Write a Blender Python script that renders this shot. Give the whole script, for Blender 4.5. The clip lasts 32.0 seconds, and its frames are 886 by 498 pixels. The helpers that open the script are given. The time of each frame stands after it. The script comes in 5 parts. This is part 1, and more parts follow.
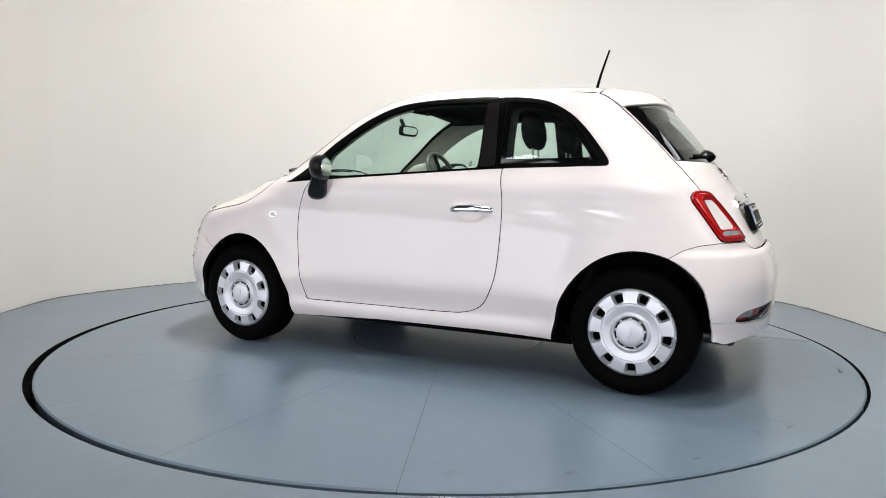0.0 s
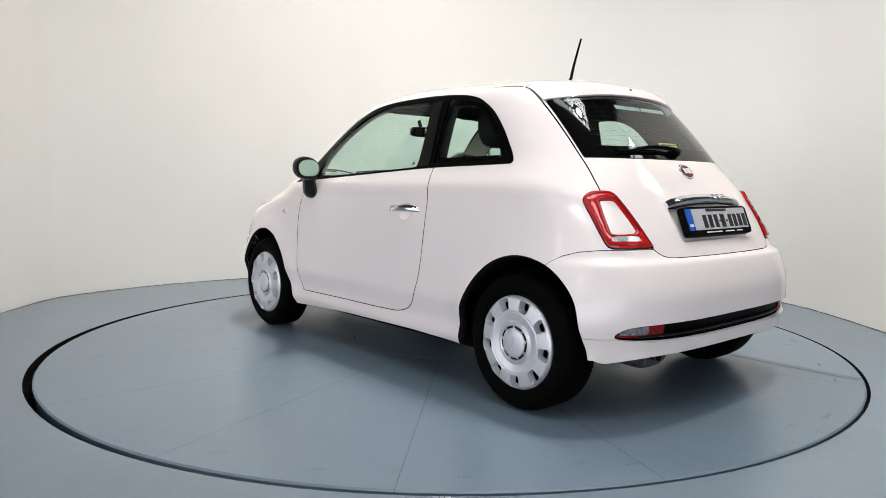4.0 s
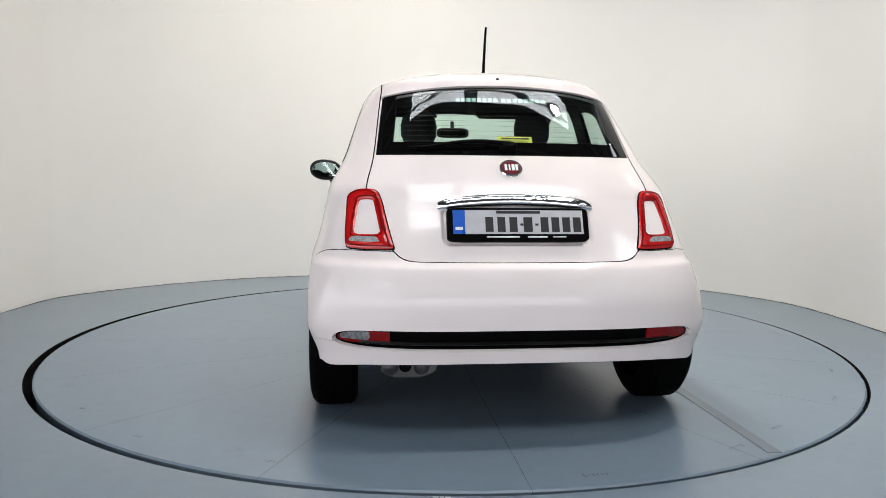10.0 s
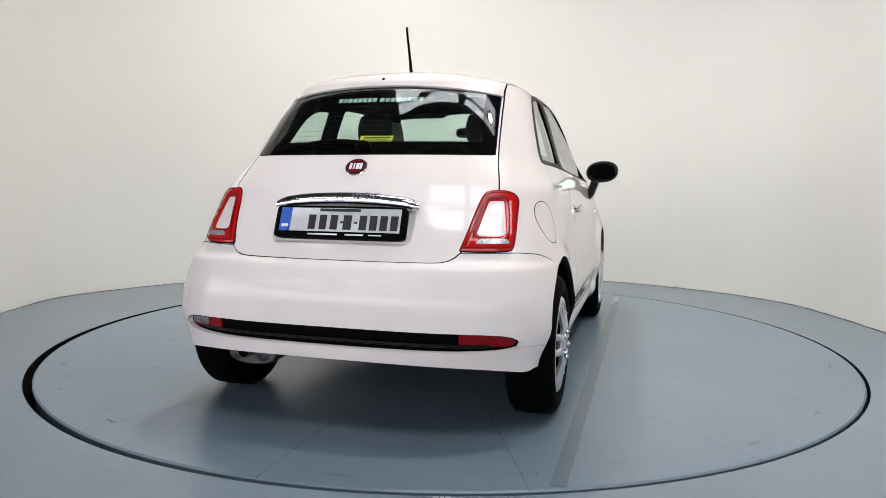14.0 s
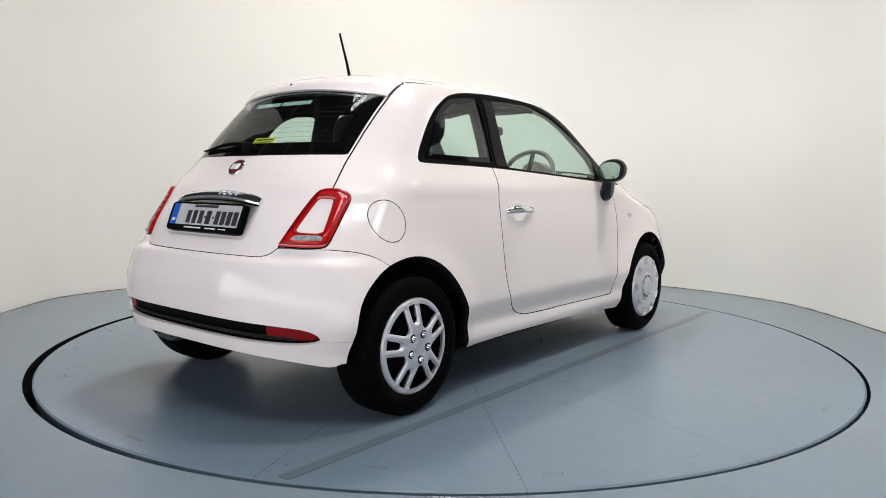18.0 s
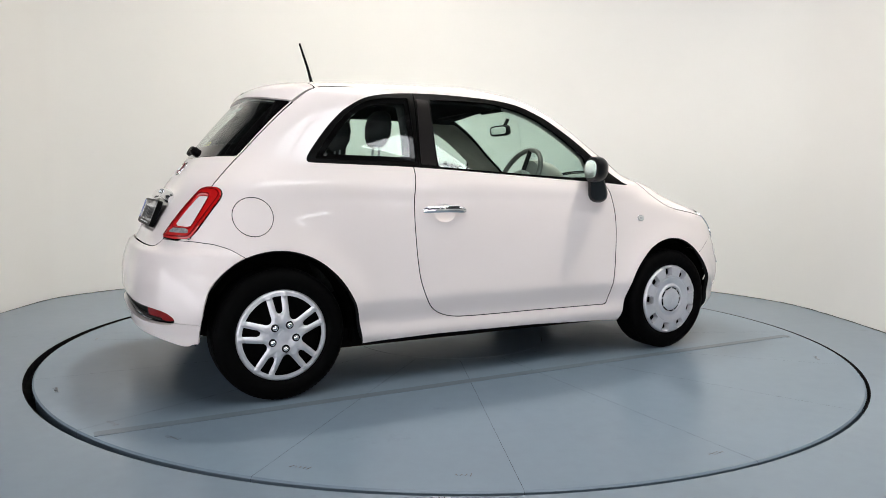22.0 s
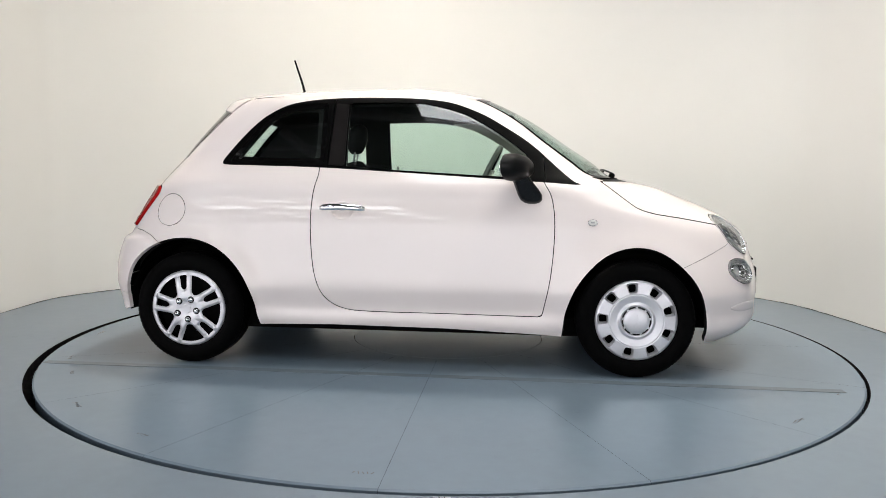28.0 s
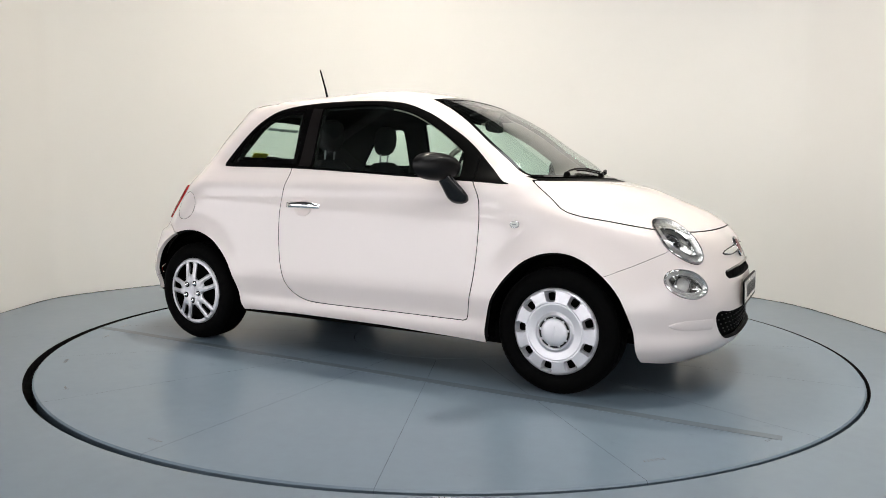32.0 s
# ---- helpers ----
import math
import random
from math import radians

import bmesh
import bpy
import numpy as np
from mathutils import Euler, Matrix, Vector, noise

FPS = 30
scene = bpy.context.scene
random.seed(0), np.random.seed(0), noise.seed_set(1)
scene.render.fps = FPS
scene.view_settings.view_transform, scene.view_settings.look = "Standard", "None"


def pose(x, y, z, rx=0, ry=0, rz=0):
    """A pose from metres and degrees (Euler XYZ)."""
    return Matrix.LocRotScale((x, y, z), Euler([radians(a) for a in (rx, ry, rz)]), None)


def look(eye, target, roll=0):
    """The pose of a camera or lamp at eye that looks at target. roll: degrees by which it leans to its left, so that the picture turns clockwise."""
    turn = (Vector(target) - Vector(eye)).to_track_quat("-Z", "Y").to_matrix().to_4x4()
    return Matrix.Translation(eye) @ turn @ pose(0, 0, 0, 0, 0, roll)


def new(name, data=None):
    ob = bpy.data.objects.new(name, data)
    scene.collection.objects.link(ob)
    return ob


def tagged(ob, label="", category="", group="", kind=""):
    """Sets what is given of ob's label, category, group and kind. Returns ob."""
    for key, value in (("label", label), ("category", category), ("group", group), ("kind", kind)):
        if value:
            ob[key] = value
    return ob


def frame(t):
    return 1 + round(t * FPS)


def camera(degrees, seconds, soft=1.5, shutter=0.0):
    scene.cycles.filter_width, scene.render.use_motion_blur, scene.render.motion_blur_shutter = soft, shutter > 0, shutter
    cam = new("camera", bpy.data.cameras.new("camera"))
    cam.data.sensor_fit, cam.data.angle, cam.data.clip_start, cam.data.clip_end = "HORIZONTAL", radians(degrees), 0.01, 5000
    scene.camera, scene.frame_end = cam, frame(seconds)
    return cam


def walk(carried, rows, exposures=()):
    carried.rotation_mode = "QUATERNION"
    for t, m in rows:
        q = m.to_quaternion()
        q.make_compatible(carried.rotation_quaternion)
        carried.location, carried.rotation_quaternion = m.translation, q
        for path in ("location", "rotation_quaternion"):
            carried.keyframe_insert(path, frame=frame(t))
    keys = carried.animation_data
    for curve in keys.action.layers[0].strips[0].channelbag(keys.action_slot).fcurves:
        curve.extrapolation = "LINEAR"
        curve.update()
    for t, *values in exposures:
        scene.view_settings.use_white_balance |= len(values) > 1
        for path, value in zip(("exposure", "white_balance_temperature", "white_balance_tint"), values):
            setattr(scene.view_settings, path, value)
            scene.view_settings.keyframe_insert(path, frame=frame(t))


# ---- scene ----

# ---------------------------------------------------------------- camera
cam = camera(63.87, 32.0, soft=0.5)
EYE = Vector((0.0, -4.4057, 0.9605))
AIM = look(EYE, EYE + Vector((-0.00815, 0.99563, -0.09333)), 0.516)
walk(cam, [(0.0, AIM), (32.0, AIM)], exposures=[
    (0.0, 0.03, 6520, 10), (4.0, 0.02, 6530, 10), (7.0, -0.04, 6520, 10), (14.5, -0.04, 6520, 10), (17.0, 0.04, 6590, 10), (25.0, 0.03, 6570, 10),
    (28.0, 0.03, 6740, 10), (32.0, 0.02, 6840, 10)])

# ---------------------------------------------------------------- world and lamps
world = bpy.data.worlds.new("hall_air")
scene.world = world
world.use_nodes = True
world.node_tree.nodes["Background"].inputs["Color"].default_value = (0.75, 0.85, 1.0, 1)
world.node_tree.nodes["Background"].inputs["Strength"].default_value = 0.15

SKY_GLOW = 5.7       # daylight through the clear roof sheets
FILL_GLOW = 2.7     # fill light added behind the camera for the car's flanks
LAMPS = ((1.9, -1.05, 50.0), (-0.5, 1.0, 97.0), (4.7, 1.75, 98.0))    # place and watts of each round ceiling lamp


def ceiling_light(x, y, watts):
    """The light of one round ceiling lamp."""
    data = bpy.data.lights.new("lamp_light", "AREA")
    data.shape, data.size, data.energy, data.color = "DISK", 0.22, watts, (1.0, 0.93, 0.835)
    data.spread = radians(125)     # the shade holds the light in
    ob = new("lamp_light", data)
    ob.matrix_basis = look((x, y, 4.78), (x, y, 0))
    return ob


for spot in LAMPS:
    ceiling_light(*spot)


# ---------------------------------------------------------------- materials
class Nodes:
    """A node material with short calls."""

    def __init__(self, name):
        self.mat = bpy.data.materials.new(name)
        self.mat.use_nodes = True
        self.tree = self.mat.node_tree
        self.bsdf = self.tree.nodes["Principled BSDF"]
        self.coords = None

    def add(self, kind, **values):
        node = self.tree.nodes.new(kind)
        for key, value in values.items():
            if key in node.inputs:
                node.inputs[key].default_value = value
            else:
                setattr(node, key, value)
        return node

    def link(self, a, out, b, inp):
        self.tree.links.new(a.outputs[out], b.inputs[inp])

    def place(self):
        if self.coords is None:
            self.coords = self.add("ShaderNodeTexCoord")
        return self.coords

    def noise(self, scale, detail=4.0, rough=0.55, stretch=None):
        tex = self.add("ShaderNodeTexNoise", Scale=scale, Detail=detail, Roughness=rough)
        if stretch:
            mapping = self.add("ShaderNodeMapping")
            mapping.inputs["Scale"].default_value = stretch
            self.link(self.place(), "Object", mapping, "Vector")
            self.link(mapping, "Vector", tex, "Vector")
        else:
            self.link(self.place(), "Object", tex, "Vector")
        return tex

    def ramp(self, src, stops, out="Fac"):
        ramp = self.add("ShaderNodeValToRGB")
        while len(ramp.color_ramp.elements) < len(stops):
            ramp.color_ramp.elements.new(0.5)
        for el, (pos, col) in zip(ramp.color_ramp.elements, stops):
            el.position = pos
            el.color = (*col, 1) if len(col) == 3 else col
        self.link(src, out, ramp, "Fac")
        return ramp

    def bump(self, src, strength, distance, out="Fac"):
        node = self.add("ShaderNodeBump", Strength=strength, Distance=distance)
        self.link(src, out, node, "Height")
        self.link(node, "Normal", self.bsdf, "Normal")
        return node


def grey(v):
    return (v, v, v)


def plain(name, color, rough=0.5, metal=0.0, coat=0.0, vary=0.06, scale=30.0, bump=0.0, spec=0.5):
    m = Nodes(name)
    n = m.noise(scale)
    lo, hi = [c * (1 - vary) for c in color], [min(1, c * (1 + vary)) for c in color]
    r = m.ramp(n, [(0.3, lo), (0.7, hi)])
    m.link(r, "Color", m.bsdf, "Base Color")
    rr = m.ramp(m.noise(scale * 0.37), [(0.3, grey(rough * 0.85)), (0.7, grey(min(1, rough * 1.15)))])
    m.link(rr, "Color", m.bsdf, "Roughness")
    m.bsdf.inputs["Metallic"].default_value = metal
    m.bsdf.inputs["Specular IOR Level"].default_value = spec
    m.bsdf.inputs["Coat Weight"].default_value = coat
    m.bsdf.inputs["Coat Roughness"].default_value = 0.03
    if bump:
        m.bump(n, bump, 0.002)
    return m.mat


def glass(name, tint, gloss=0.02):
    """A thin tinted pane: straight-through light with a Fresnel gloss."""
    m = Nodes(name)
    m.tree.nodes.remove(m.bsdf)
    out = m.tree.nodes["Material Output"]
    clear = m.add("ShaderNodeBsdfTransparent", Color=(*tint, 1))
    shine = m.add("ShaderNodeBsdfGlossy", Roughness=gloss)
    edge = m.add("ShaderNodeLayerWeight", Blend=0.5)
    power = m.add("ShaderNodeMath", operation="POWER")
    power.inputs[1].default_value = 4.2
    fac = m.add("ShaderNodeMath", operation="MULTIPLY_ADD")
    fac.inputs[1].default_value, fac.inputs[2].default_value = 0.90, 0.08
    mix = m.add("ShaderNodeMixShader")
    m.tree.links.new(edge.outputs["Facing"], power.inputs[0])
    m.tree.links.new(power.outputs[0], fac.inputs[0])
    m.tree.links.new(fac.outputs[0], mix.inputs[0])
    m.tree.links.new(clear.outputs[0], mix.inputs[1])
    m.tree.links.new(shine.outputs[0], mix.inputs[2])
    m.tree.links.new(mix.outputs[0], out.inputs["Surface"])
    return m.mat


def glow(name, color, strength):
    m = Nodes(name)
    m.bsdf.inputs["Base Color"].default_value = (*color, 1)
    m.bsdf.inputs["Emission Color"].default_value = (*color, 1)
    m.bsdf.inputs["Emission Strength"].default_value = strength
    return m.mat


def floor_paint(name, color):
    """Worn blue-grey floor paint with faint cloudy wear."""
    m = Nodes(name)
    big, fine = m.noise(0.9, 5), m.noise(14, 6, 0.65)
    c = m.ramp(big, [(0.3, [v * 0.97 for v in color]), (0.7, [v * 1.03 for v in color])])
    f = m.ramp(fine, [(0.35, grey(0.98)), (0.65, grey(1.015))])
    a = m.add("ShaderNodeMix", data_type="RGBA", blend_type="MULTIPLY")
    a.inputs["Factor"].default_value = 1
    m.tree.links.new(c.outputs["Color"], a.inputs[6])
    m.tree.links.new(f.outputs["Color"], a.inputs[7])
    scuff = m.ramp(m.noise(4.5, 9, 0.72), [(0.62, grey(1.0)), (0.70, grey(0.90))])
    b = m.add("ShaderNodeMix", data_type="RGBA", blend_type="MULTIPLY")
    b.inputs["Factor"].default_value = 1
    m.tree.links.new(a.outputs[2], b.inputs[6])
    m.tree.links.new(scuff.outputs["Color"], b.inputs[7])
    m.tree.links.new(b.outputs[2], m.bsdf.inputs["Base Color"])
    m.bsdf.inputs["Roughness"].default_value = 0.27
    m.bsdf.inputs["Specular IOR Level"].default_value = 0.42
    return m.mat


def wall_paint(name, color):
    m = Nodes(name)
    c = m.ramp(m.noise(0.7, 4), [(0.3, [v * 0.97 for v in color]), (0.7, [min(1, v * 1.02) for v in color])])
    m.link(c, "Color", m.bsdf, "Base Color")
    m.bsdf.inputs["Roughness"].default_value = 0.75
    m.bump(m.noise(40, 5), 0.08, 0.004)
    return m.mat


def car_paint(name, color):
    m = Nodes(name)
    c = m.ramp(m.noise(3, 3), [(0.3, [v * 0.985 for v in color]), (0.7, color)])
    m.link(c, "Color", m.bsdf, "Base Color")
    m.bsdf.inputs["Roughness"].default_value = 0.4
    m.bsdf.inputs["Specular IOR Level"].default_value = 0.05
    m.bsdf.inputs["Coat Weight"].default_value = 1.0
    m.bsdf.inputs["Coat Roughness"].default_value = 0.006
    m.bsdf.inputs["Coat IOR"].default_value = 1.5
    return m.mat


WHITE = car_paint("white_car_paint", (0.793, 0.722, 0.700))
FLOOR = floor_paint("floor_paint", (0.146, 0.188, 0.230))
DISC = floor_paint("turntable_paint", (0.140, 0.186, 0.233))
WALL = wall_paint("wall_paint", (0.703, 0.694, 0.666))
HALL = wall_paint("hall_paint", (0.72, 0.71, 0.69))
STEEL = plain("roof_steel", (0.25, 0.26, 0.27), 0.5, 0.3)
SHEET = plain("roof_sheet", (0.07, 0.07, 0.07), 0.7)
# near-black for hollows, with their shade put into the colour
DARK = plain("shaded_hollow", (0.003, 0.003, 0.003), 0.9, spec=0.04)
BLACK = plain("black_plastic", (0.0016, 0.0016, 0.0016), 0.4, bump=0.06, scale=300, spec=0.035)
SATIN = plain("satin_black_shell", (0.003, 0.003, 0.0033), 0.36, spec=0.22, scale=8)
GLOSS = plain("gloss_black", (0.004, 0.004, 0.0045), 0.10, coat=0.5, spec=0.2)
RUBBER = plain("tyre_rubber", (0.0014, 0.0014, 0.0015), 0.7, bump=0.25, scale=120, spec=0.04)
CHROME = plain("chrome", (0.84, 0.85, 0.86), 0.10, 1.0, vary=0.01)
SILVER = plain("silver_wheel_paint", (0.64, 0.64, 0.672), 0.40, 0.6, vary=0.02)
# near-black for white panel edges: the gaps' shade put into the colour
GAP_SHADE = plain("panel_gap_shade", (0.010, 0.010, 0.010), 0.8, spec=0.1)
RED = plain("red_lens", (0.50, 0.008, 0.008), 0.12, coat=0.7, spec=0.3, vary=0.1, scale=60)
CLEAR = plain("clear_lens", (0.55, 0.56, 0.57), 0.2, 0.5, coat=1.0, vary=0.45, scale=90)
DEEP_RED = plain("reflector_red", (0.20, 0.003, 0.004), 0.25, coat=0.15, spec=0.2, vary=0.15, scale=120)
FOG = plain("smoky_lens", (0.26, 0.26, 0.27), 0.2, 0.5, coat=1.0, vary=0.5, scale=70)
INDICATOR = plain("frosted_lens", (0.60, 0.60, 0.58), 0.2, coat=0.8)
REFLECTOR = plain("lamp_reflector", (0.80, 0.80, 0.78), 0.16, 0.88, vary=0.12, scale=25)
BEZEL = plain("lamp_bezel", (0.62, 0.62, 0.60), 0.2, 0.7, coat=0.6, vary=0.25, scale=60)
WHEEL_GREY = plain("grey_wheel_rim", (0.15, 0.15, 0.135), 0.5, bump=0.1, scale=300)
PALE_TRIM = plain("pale_cabin_trim", (0.42, 0.40, 0.34), 0.8)
PANE = glass("green_pane", (0.80, 0.93, 0.875))
BORDER = plain("glass_border", (0.003, 0.003, 0.003), 0.05, coat=0.2, spec=0.2)
POST = plain("pillar_gloss", (0.007, 0.0055, 0.0055), 0.4, spec=0.12)
LENS = glass("lamp_glass", (0.95, 0.96, 0.96))
CLOTH = plain("dark_seat_cloth", (0.010, 0.010, 0.011), 0.9, bump=0.4, scale=200)
TRIM = plain("cabin_trim", (0.008, 0.008, 0.0085), 0.7, spec=0.2)
LINER = plain("headliner", (0.016, 0.016, 0.0155), 0.9, spec=0.2)
DIAL = plain("pale_dash", (0.45, 0.46, 0.42), 0.5)
PLATE = plain("plate_white", (0.50, 0.50, 0.515), 0.25, coat=0.6)
BLUE = plain("plate_blue", (0.01, 0.09, 0.45), 0.3)
BADGE = plain("badge_red", (0.13, 0.004, 0.012), 0.3, coat=0.1, spec=0.2)
YELLOW = plain("yellow_sticker", (0.62, 0.60, 0.03), 0.5)
DECAL = plain("pale_decal", (0.72, 0.78, 0.76), 0.5)
LETTERING = plain("lettering_film", (0.34, 0.46, 0.43), 0.6)
THREAD = plain("heating_wire", (0.05, 0.045, 0.04), 0.6)
INK = plain("black_ink", (0.008, 0.008, 0.009), 0.5)
EXHAUST = plain("muffler_steel", (0.075, 0.074, 0.072), 0.38, 0.7, vary=0.2, scale=20)
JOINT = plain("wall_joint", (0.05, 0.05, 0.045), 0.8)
TAPE = floor_paint("strip_paint", (0.112, 0.142, 0.168))
PAPER = plain("paper_label", (0.27, 0.30, 0.33), 0.8)
MIRROR = plain("mirror_glass", (0.85, 0.87, 0.86), 0.02, 1.0, vary=0.0)
LAMPGLOW = glow("lamp_disc", (1.0, 0.90, 0.76), 30.0)
SKYLIGHT = glow("skylight_sheet", (0.955, 0.985, 1.02), SKY_GLOW)
# same sheets farther off, glow raised so their reflections show on the paint
FAR_SHEET = glow("far_skylight_sheet", (0.955, 0.985, 1.02), 7.0)
# glow of the sheets added behind the camera as fill light
FILL_SHEET = glow("daylight", (0.97, 0.96, 1.0), FILL_GLOW)


# ---------------------------------------------------------------- mesh helpers
def mesh_of(name, verts, faces, material, smooth=True, normals=None):
    me = bpy.data.meshes.new(name)
    me.from_pydata([tuple(v) for v in verts], [], [tuple(f) for f in faces])
    me.validate()
    me.materials.append(material)
    if smooth:
        me.shade_smooth()
    if normals is not None and len(me.vertices) == len(normals):
        me.normals_split_custom_set_from_vertices([tuple(n) for n in normals])
    me.update()
    return me


def hang(name, me, parent=None, label="", m=None):
    ob = new(name, me)
    if parent is not None:
        ob.parent = parent
    if m is not None:
        ob.matrix_basis = m
    if label:
        tagged(ob, label)
    return ob


def part(name, bm, material, parent=None, label="", m=None, smooth=40):
    """One bmesh as one mesh object under a thing or a part."""
    bmesh.ops.recalc_face_normals(bm, faces=bm.faces)
    me = bpy.data.meshes.new(name)
    bm.to_mesh(me)
    bm.free()
    me.materials.append(material)
    if smooth:
        me.shade_smooth()
        me.set_sharp_from_angle(angle=radians(smooth))
    return hang(name, me, parent, label, m)


def box(size, at=(0, 0, 0), bevel=0.0, seg=2, bm=None, turn=None):
    own = bm or bmesh.new()
    m = Matrix.Translation(at) @ (turn.to_4x4() if turn is not None else Matrix()) @ Matrix.Diagonal((*size, 1))
    made = bmesh.ops.create_cube(own, size=1, matrix=m)
    if bevel:
        edges = list({e for v in made["verts"] for e in v.link_edges})
        bmesh.ops.bevel(own, geom=edges, offset=bevel, segments=seg, affect="EDGES", profile=0.5)
    return own


def lathe(profile, seg=48, axis="Y", bm=None, at=(0, 0, 0), start=0.0, sweep=2 * math.pi):
    """Turn a profile of (radius, along) round an axis."""
    own = bm or bmesh.new()
    closed = abs(sweep - 2 * math.pi) < 1e-6
    n = seg if closed else seg + 1
    rings = []
    for r, h in profile:
        ring = []
        for i in range(n):
            a = start + sweep * i / seg
            c, s = r * math.cos(a), r * math.sin(a)
            co = {"Y": (c, h, s), "Z": (c, s, h), "X": (h, c, s)}[axis]
            ring.append(own.verts.new(Vector(co) + Vector(at)))
        rings.append(ring)
    for a, b in zip(rings, rings[1:]):
        for i in range(seg):
            j = (i + 1) % n
            own.faces.new((a[i], a[j], b[j], b[i]))
    return own


def tube(points, radii, seg=10, bm=None, caps=True):
    """A round bar along points, with a radius at each."""
    own = bm or bmesh.new()
    pts = [Vector(p) for p in points]
    rings = []
    for i, p in enumerate(pts):
        d = (pts[min(i + 1, len(pts) - 1)] - pts[max(i - 1, 0)]).normalized()
        q = d.to_track_quat("Z", "Y")
        r = radii[i] if hasattr(radii, "__len__") else radii
        rings.append([own.verts.new(p + q @ Vector((r * math.cos(a), r * math.sin(a), 0)))
                      for a in (2 * math.pi * k / seg for k in range(seg))])
    for a, b in zip(rings, rings[1:]):
        for i in range(seg):
            own.faces.new((a[i], a[(i + 1) % seg], b[(i + 1) % seg], b[i]))
    if caps:
        own.faces.new(rings[0][::-1])
        own.faces.new(rings[-1])
    return own


def loft(rings, closed_ends=True, bm=None):
    """Skin between rings of equal length."""
    own = bm or bmesh.new()
    made = [[own.verts.new(p) for p in ring] for ring in rings]
    n = len(rings[0])
    for a, b in zip(made, made[1:]):
        for i in range(n):
            own.faces.new((a[i], a[(i + 1) % n], b[(i + 1) % n], b[i]))
    if closed_ends:
        own.faces.new(made[0][::-1])
        own.faces.new(made[-1])
    return own


def curve_in(points, rounds=2, closed=True):
    """A smooth closed line through control points."""
    p = np.array(points, float)
    if not rounds:
        return p
    a, b, c, d = np.roll(p, 1, 0), p, np.roll(p, -1, 0), np.roll(p, -2, 0)
    k = np.linalg.norm(c - b, axis=1, keepdims=True)
    ta = (c - a) / np.maximum(np.linalg.norm(b - a, axis=1, keepdims=True) + k, 1e-9) * k
    tb = (d - b) / np.maximum(np.linalg.norm(d - c, axis=1, keepdims=True) + k, 1e-9) * k
    out = []
    for t in np.linspace(0, 1, 6, endpoint=False):
        out.append((2 * t ** 3 - 3 * t * t + 1) * b + (t ** 3 - 2 * t * t + t) * ta + (3 * t * t - 2 * t ** 3) * c + (t ** 3 - t * t) * tb)
    return np.stack(out, 1).reshape(-1, 2)


def inside(pts, poly):
    """Signed distance of 2D points to a polygon, positive inside."""
    a, b = poly, np.roll(poly, -1, 0)
    best = np.full(len(pts), 1e9)
    odd = np.zeros(len(pts), bool)
    for (ax, ay), (bx, by) in zip(a, b):
        ex, ey = bx - ax, by - ay
        wx, wy = pts[:, 0] - ax, pts[:, 1] - ay
        t = np.clip((wx * ex + wy * ey) / max(ex * ex + ey * ey, 1e-12), 0, 1)
        best = np.minimum(best, np.hypot(wx - t * ex, wy - t * ey))
        cross = (ay > pts[:, 1]) != (by > pts[:, 1])
        if abs(ey) > 1e-12:
            odd ^= cross & (pts[:, 0] < ax + ex * (pts[:, 1] - ay) / ey)
    return np.where(odd, best, -best)


